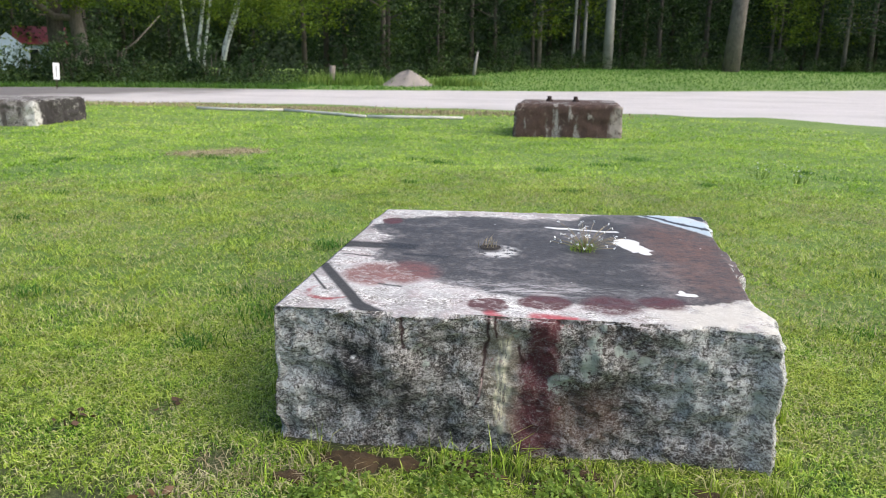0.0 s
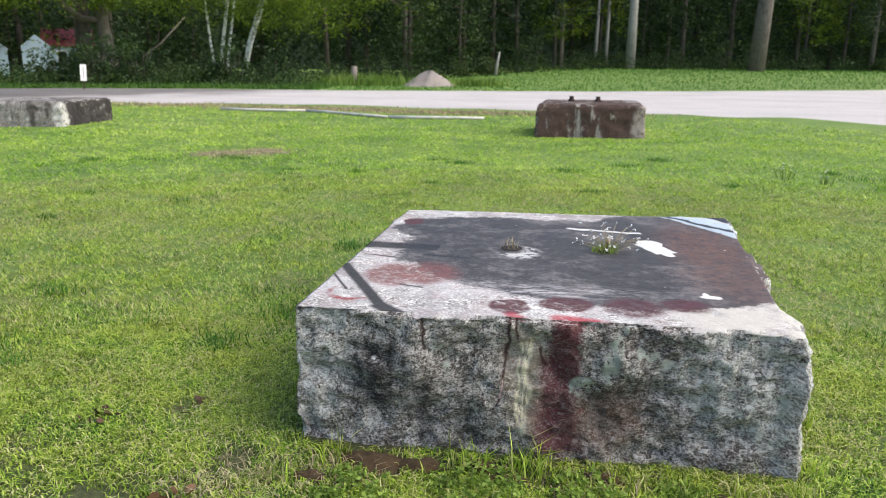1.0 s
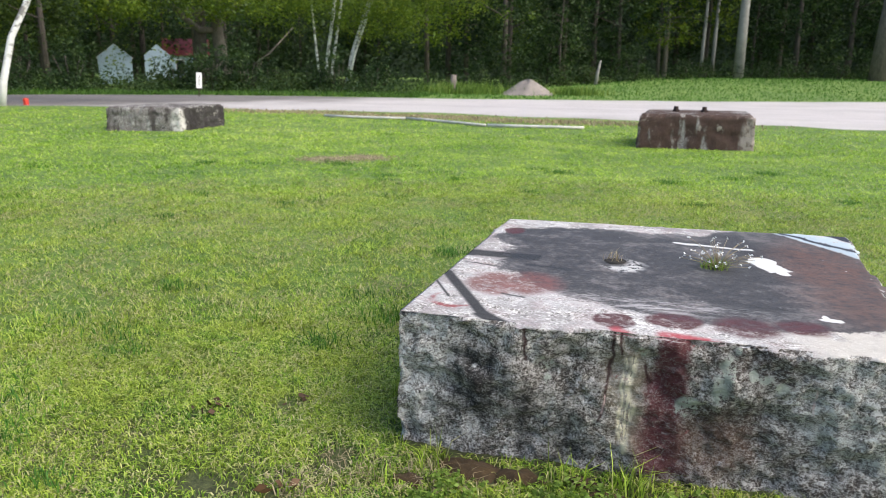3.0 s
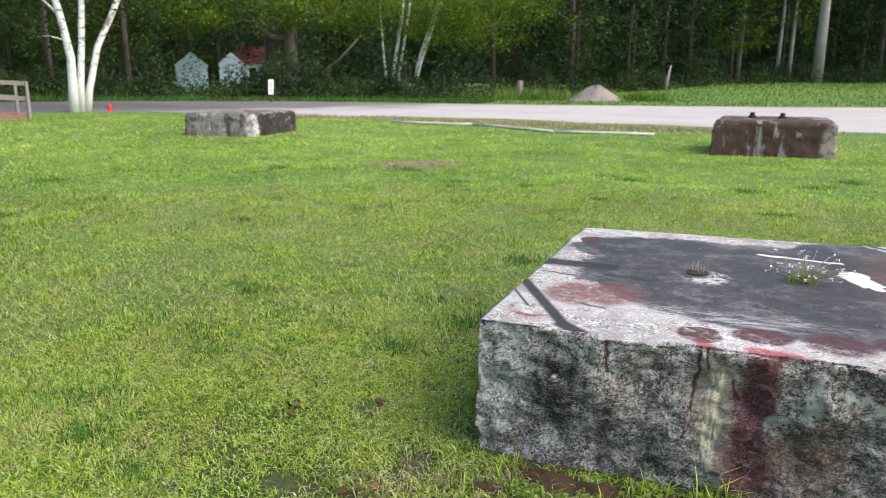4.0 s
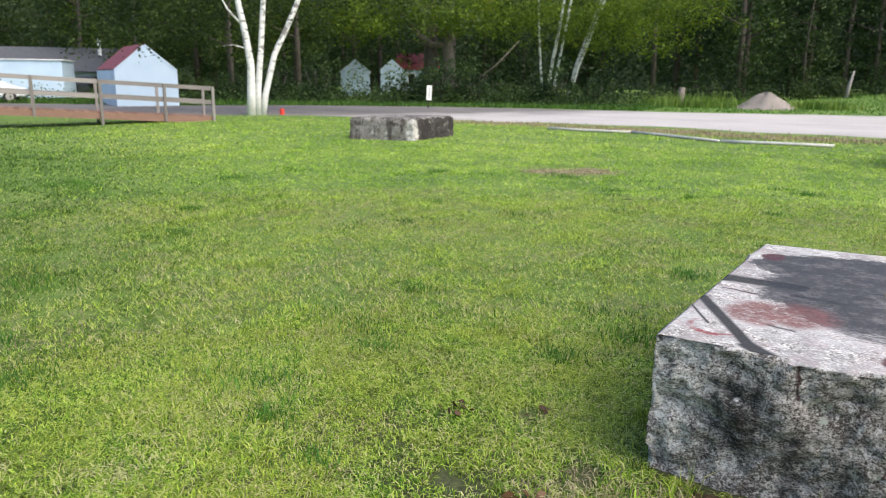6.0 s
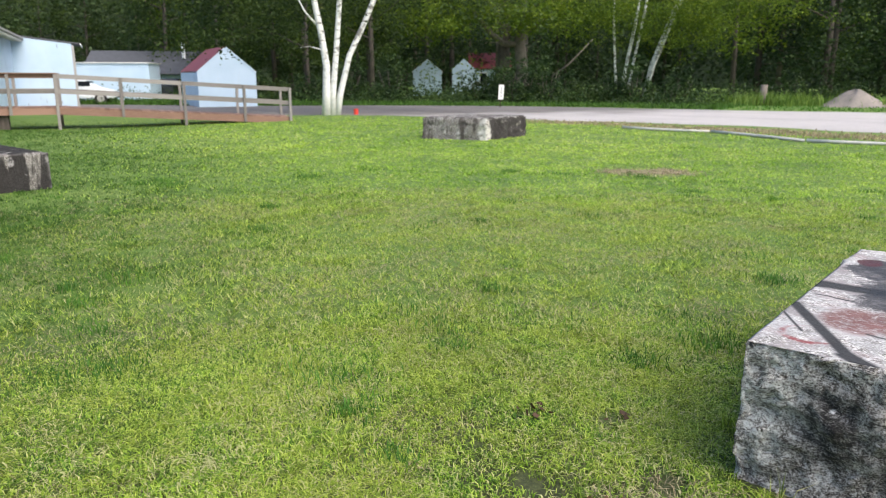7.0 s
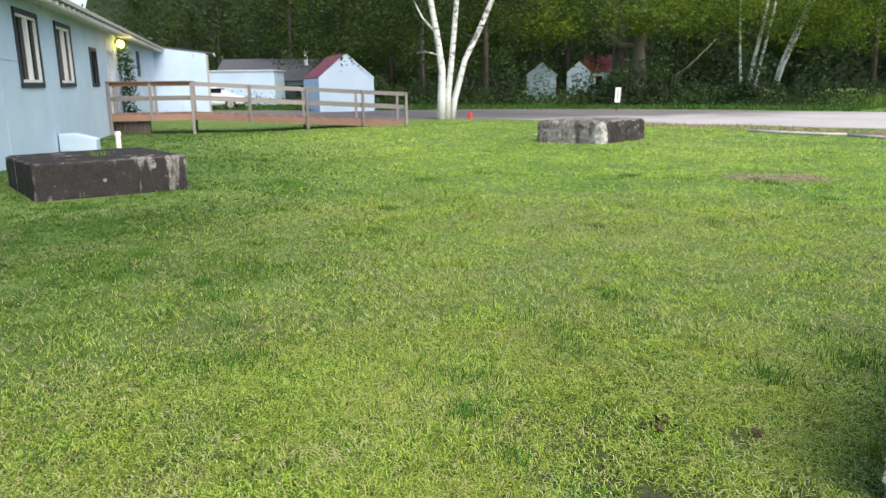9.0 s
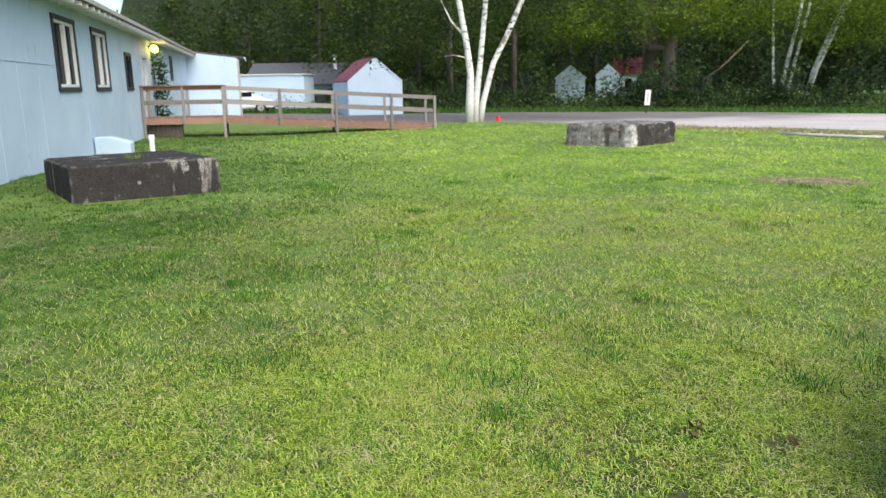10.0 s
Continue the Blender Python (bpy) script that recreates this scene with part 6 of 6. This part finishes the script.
def wild_flowers(x, y):
    ob = thing("wild_flower", pose(x, y, gz(x, y)), "thin stalks with small white blossoms in the lawn", "flower", "wild flowers in the lawn")
    runs, heads = [], []
    for i in range(16):
        a, L = rng.uniform(0, 6.28), rng.uniform(0.03, 0.22)
        tip = (math.cos(a) * L, math.sin(a) * L, rng.uniform(0.08, 0.24))
        runs.append(([(tip[0] * 0.6, tip[1] * 0.6, 0), tip], (0.003, 0.002)))
        heads.append(tip)
    part("stalks", tubes_mesh("stalks", runs, M_WEED, 4), None, ob)
    v, q = leaf_cards(heads, 0.010, 3, 0.018)
    tagged(part("blossoms", mesh_from("blossoms", v, q, None, M_SIGN), None, ob), kind="stuff")


for fx, fy in ((3.6, 10.1), (3.95, 9.7)):
    wild_flowers(fx, fy)


# ---- at the foot and on top of the big block ----
def tuft(x, y, z, count, spread_r, h, w, material, label, lean=0.6):
    a, r = rng.uniform(0, 2 * np.pi, count), spread_r * np.sqrt(rng.random(count))
    bx, by = x + np.cos(a) * r, y + np.sin(a) * r
    blades("grass_tuft", bx, by, np.full(count, z) if z is not None else ground_z(bx, by), h * rng.uniform(0.4, 1.15, count), w * rng.uniform(0.6, 1.3, count), rng.uniform(0.1, lean, count), label, material, 2, "grass tuft")


for x, y, n, h in ((-0.56, 2.34, 26, 0.17), (-0.05, 2.33, 22, 0.17), (0.17, 2.33, 46, 0.20), (0.26, 2.31, 20, 0.12), (0.75, 2.28, 26, 0.12), (0.55, 2.29, 26, 0.11), (0.95, 2.24, 46, 0.13), (1.15, 2.25, 60, 0.13), (-0.75, 2.40, 30, 0.1), (-0.85, 2.9, 60, 0.09), (-0.80, 3.5, 60, 0.09), (1.35, 2.9, 60, 0.13), (1.42, 3.5, 60, 0.12), (0.36, 2.20, 34, 0.09), (-0.16, 2.22, 30, 0.09), (0.60, 2.14, 40, 0.09), (-0.72, 2.20, 36, 0.10), (-0.34, 2.12, 36, 0.08), (0.12, 2.12, 40, 0.08), (0.86, 2.12, 44, 0.09), (1.22, 2.45, 44, 0.11)):
    tuft(x, y, None, n, 0.07, h, 0.006, M_GRASS, "tuft of longer grass against the block", 0.9)
for x, y in ((-0.85, 2.25), (-0.62, 2.3), (0.35, 2.22), (-1.0, 2.05), (-0.75, 2.15), (-0.48, 2.22), (0.50, 2.24), (1.0, 2.16)):
    tuft(x, y, None, 70, 0.13, 0.07, 0.004, M_STRAW, "dry brown grass at the foot of the block", 1.6)


def herbs(x, y, n, r, label):
    """Low rosettes of small round leaves."""
    a, d = rng.uniform(0, 2 * np.pi, n), r * np.sqrt(rng.random(n))
    px, py = x + np.cos(a) * d, y + np.sin(a) * d
    v, q = leaf_cards(np.stack([px, py, ground_z(px, py) + 0.02 + 0.03 * rng.random(n)], 1), 0.02, 9, 0.022, 0.3)
    tagged(new("herbs", mesh_from("herbs", v, q, None, M_HERB)), label, "herbs", kind="stuff")


herbs(0.0, 2.18, 90, 0.16, "low creeping herbs at the foot of the block")
herbs(-0.45, 2.10, 60, 0.14, "low creeping herbs at the foot of the block")
herbs(0.40, 2.17, 80, 0.15, "low creeping herbs at the foot of the block")
herbs(0.72, 2.17, 60, 0.12, "low creeping herbs at the foot of the block")

tuft(-11.3, 3.7, 0.52, 60, 0.16, 0.10, 0.008, M_WEED, "small weed growing on the black block", 1.2)


def moss(x, y, rx, ry, label):
    """A low crumbly cushion of brown moss and soil."""
    n, k = 22, 6
    verts, quads = [(x, y, gz(x, y) + 0.035)], []
    for i in range(1, k + 1):
        f = i / k
        for j in range(n):
            a = 2 * math.pi * j / n
            p = Vector((x + rx * f * math.cos(a), y + ry * f * math.sin(a), 0))
            p.z = gz(p.x, p.y) + 0.035 * (1 - f * f) + 0.016 * noise.fractal(p * 22, 0.8, 2, 3) - 0.012 * f
            verts.append(tuple(p))
    tris = [(0, 1 + j, 1 + (j + 1) % n) for j in range(n)]
    for i in range(k - 1):
        for j in range(n):
            a, b = 1 + i * n + j, 1 + i * n + (j + 1) % n
            quads.append((a, a + n, b + n, b))
    tagged(new("moss", mesh_from("moss", np.array(verts), quads, tris, M_MOSS, True)), label, "moss", kind="stuff")


for mx, my, rx, ry in ((-0.42, 2.33, 0.17, 0.095), (-0.22, 2.31, 0.13, 0.085), (0.0, 2.33, 0.11, 0.07), (0.45, 2.31, 0.12, 0.06), (0.10, 2.26, 0.12, 0.06), (-0.62, 2.2, 0.09, 0.05), (0.30, 2.2, 0.08, 0.05), (0.88, 2.22, 0.1, 0.05)):
    moss(mx, my, rx, ry, "brown mossy soil at the foot of the block")

tuft(0.05, 3.53, 0.560, 22, 0.05, 0.085, 0.004, M_STRAW, "dry grass growing in the hole in the block", 1.2)
tuft(0.54, 3.54, 0.558, 90, 0.07, 0.075, 0.004, M_HERB, "small green plant growing in the second hole", 1.2)


def flower_stalks():
    ob = thing("flowering_weed", pose(0.56, 3.54, 0.555), "thin dry stalks with tiny pale seed heads", "weed")
    runs, heads = [], []
    for i in range(46):
        a, L = rng.uniform(0, 6.28), rng.uniform(0.07, 0.2)
        tip = (math.cos(a) * L, math.sin(a) * L, rng.uniform(0.03, 0.14))
        runs.append(([(0, 0, 0), (tip[0] * 0.5, tip[1] * 0.5, tip[2] * 0.7), tip], (0.0014, 0.0012, 0.001)))
        heads.append(tip)
    part("stalks", tubes_mesh("stalks", runs, M_STRAW, 4), None, ob)
    v, q = leaf_cards(heads, 0.008, 5, 0.011)
    tagged(part("seed_heads", mesh_from("seed_heads", v, q, None, M_SIGN), None, ob), kind="stuff")


flower_stalks()


def holes():
    """Dark drilled sockets in the block's top."""
    for x, y, r in ((0.07, 3.52, 0.055), (0.54, 3.55, 0.05)):
        bm = bmesh.new()
        bmesh.ops.create_circle(bm, cap_ends=True, segments=18, radius=r, matrix=pose(x, y, 0.566))
        ob = new("socket_fill", bm_mesh("socket_fill", bm, M_SOIL))
        tagged(ob, "dark soil filling a drilled socket in the block", "soil", kind="stuff")


holes()


def litter():
    """Dead leaves and bits on the lawn."""
    for x, y, n, r in ((-1.62, 2.48, 9, 0.04), (-1.05, 2.0, 6, 0.04), (-1.34, 2.66, 5, 0.06)):
        c = np.stack([rng.normal(x, r, n), rng.normal(y, r, n), np.full(n, 0.018)], 1)
        v, q = leaf_cards(c, 0.008, 1, 0.045, 0.15)
        tagged(new("dead_leaves", mesh_from("dead_leaves", v, q, None, M_DEADLEAF)), "few curled brown dead leaves on the lawn", "leaves", kind="stuff")


litter()
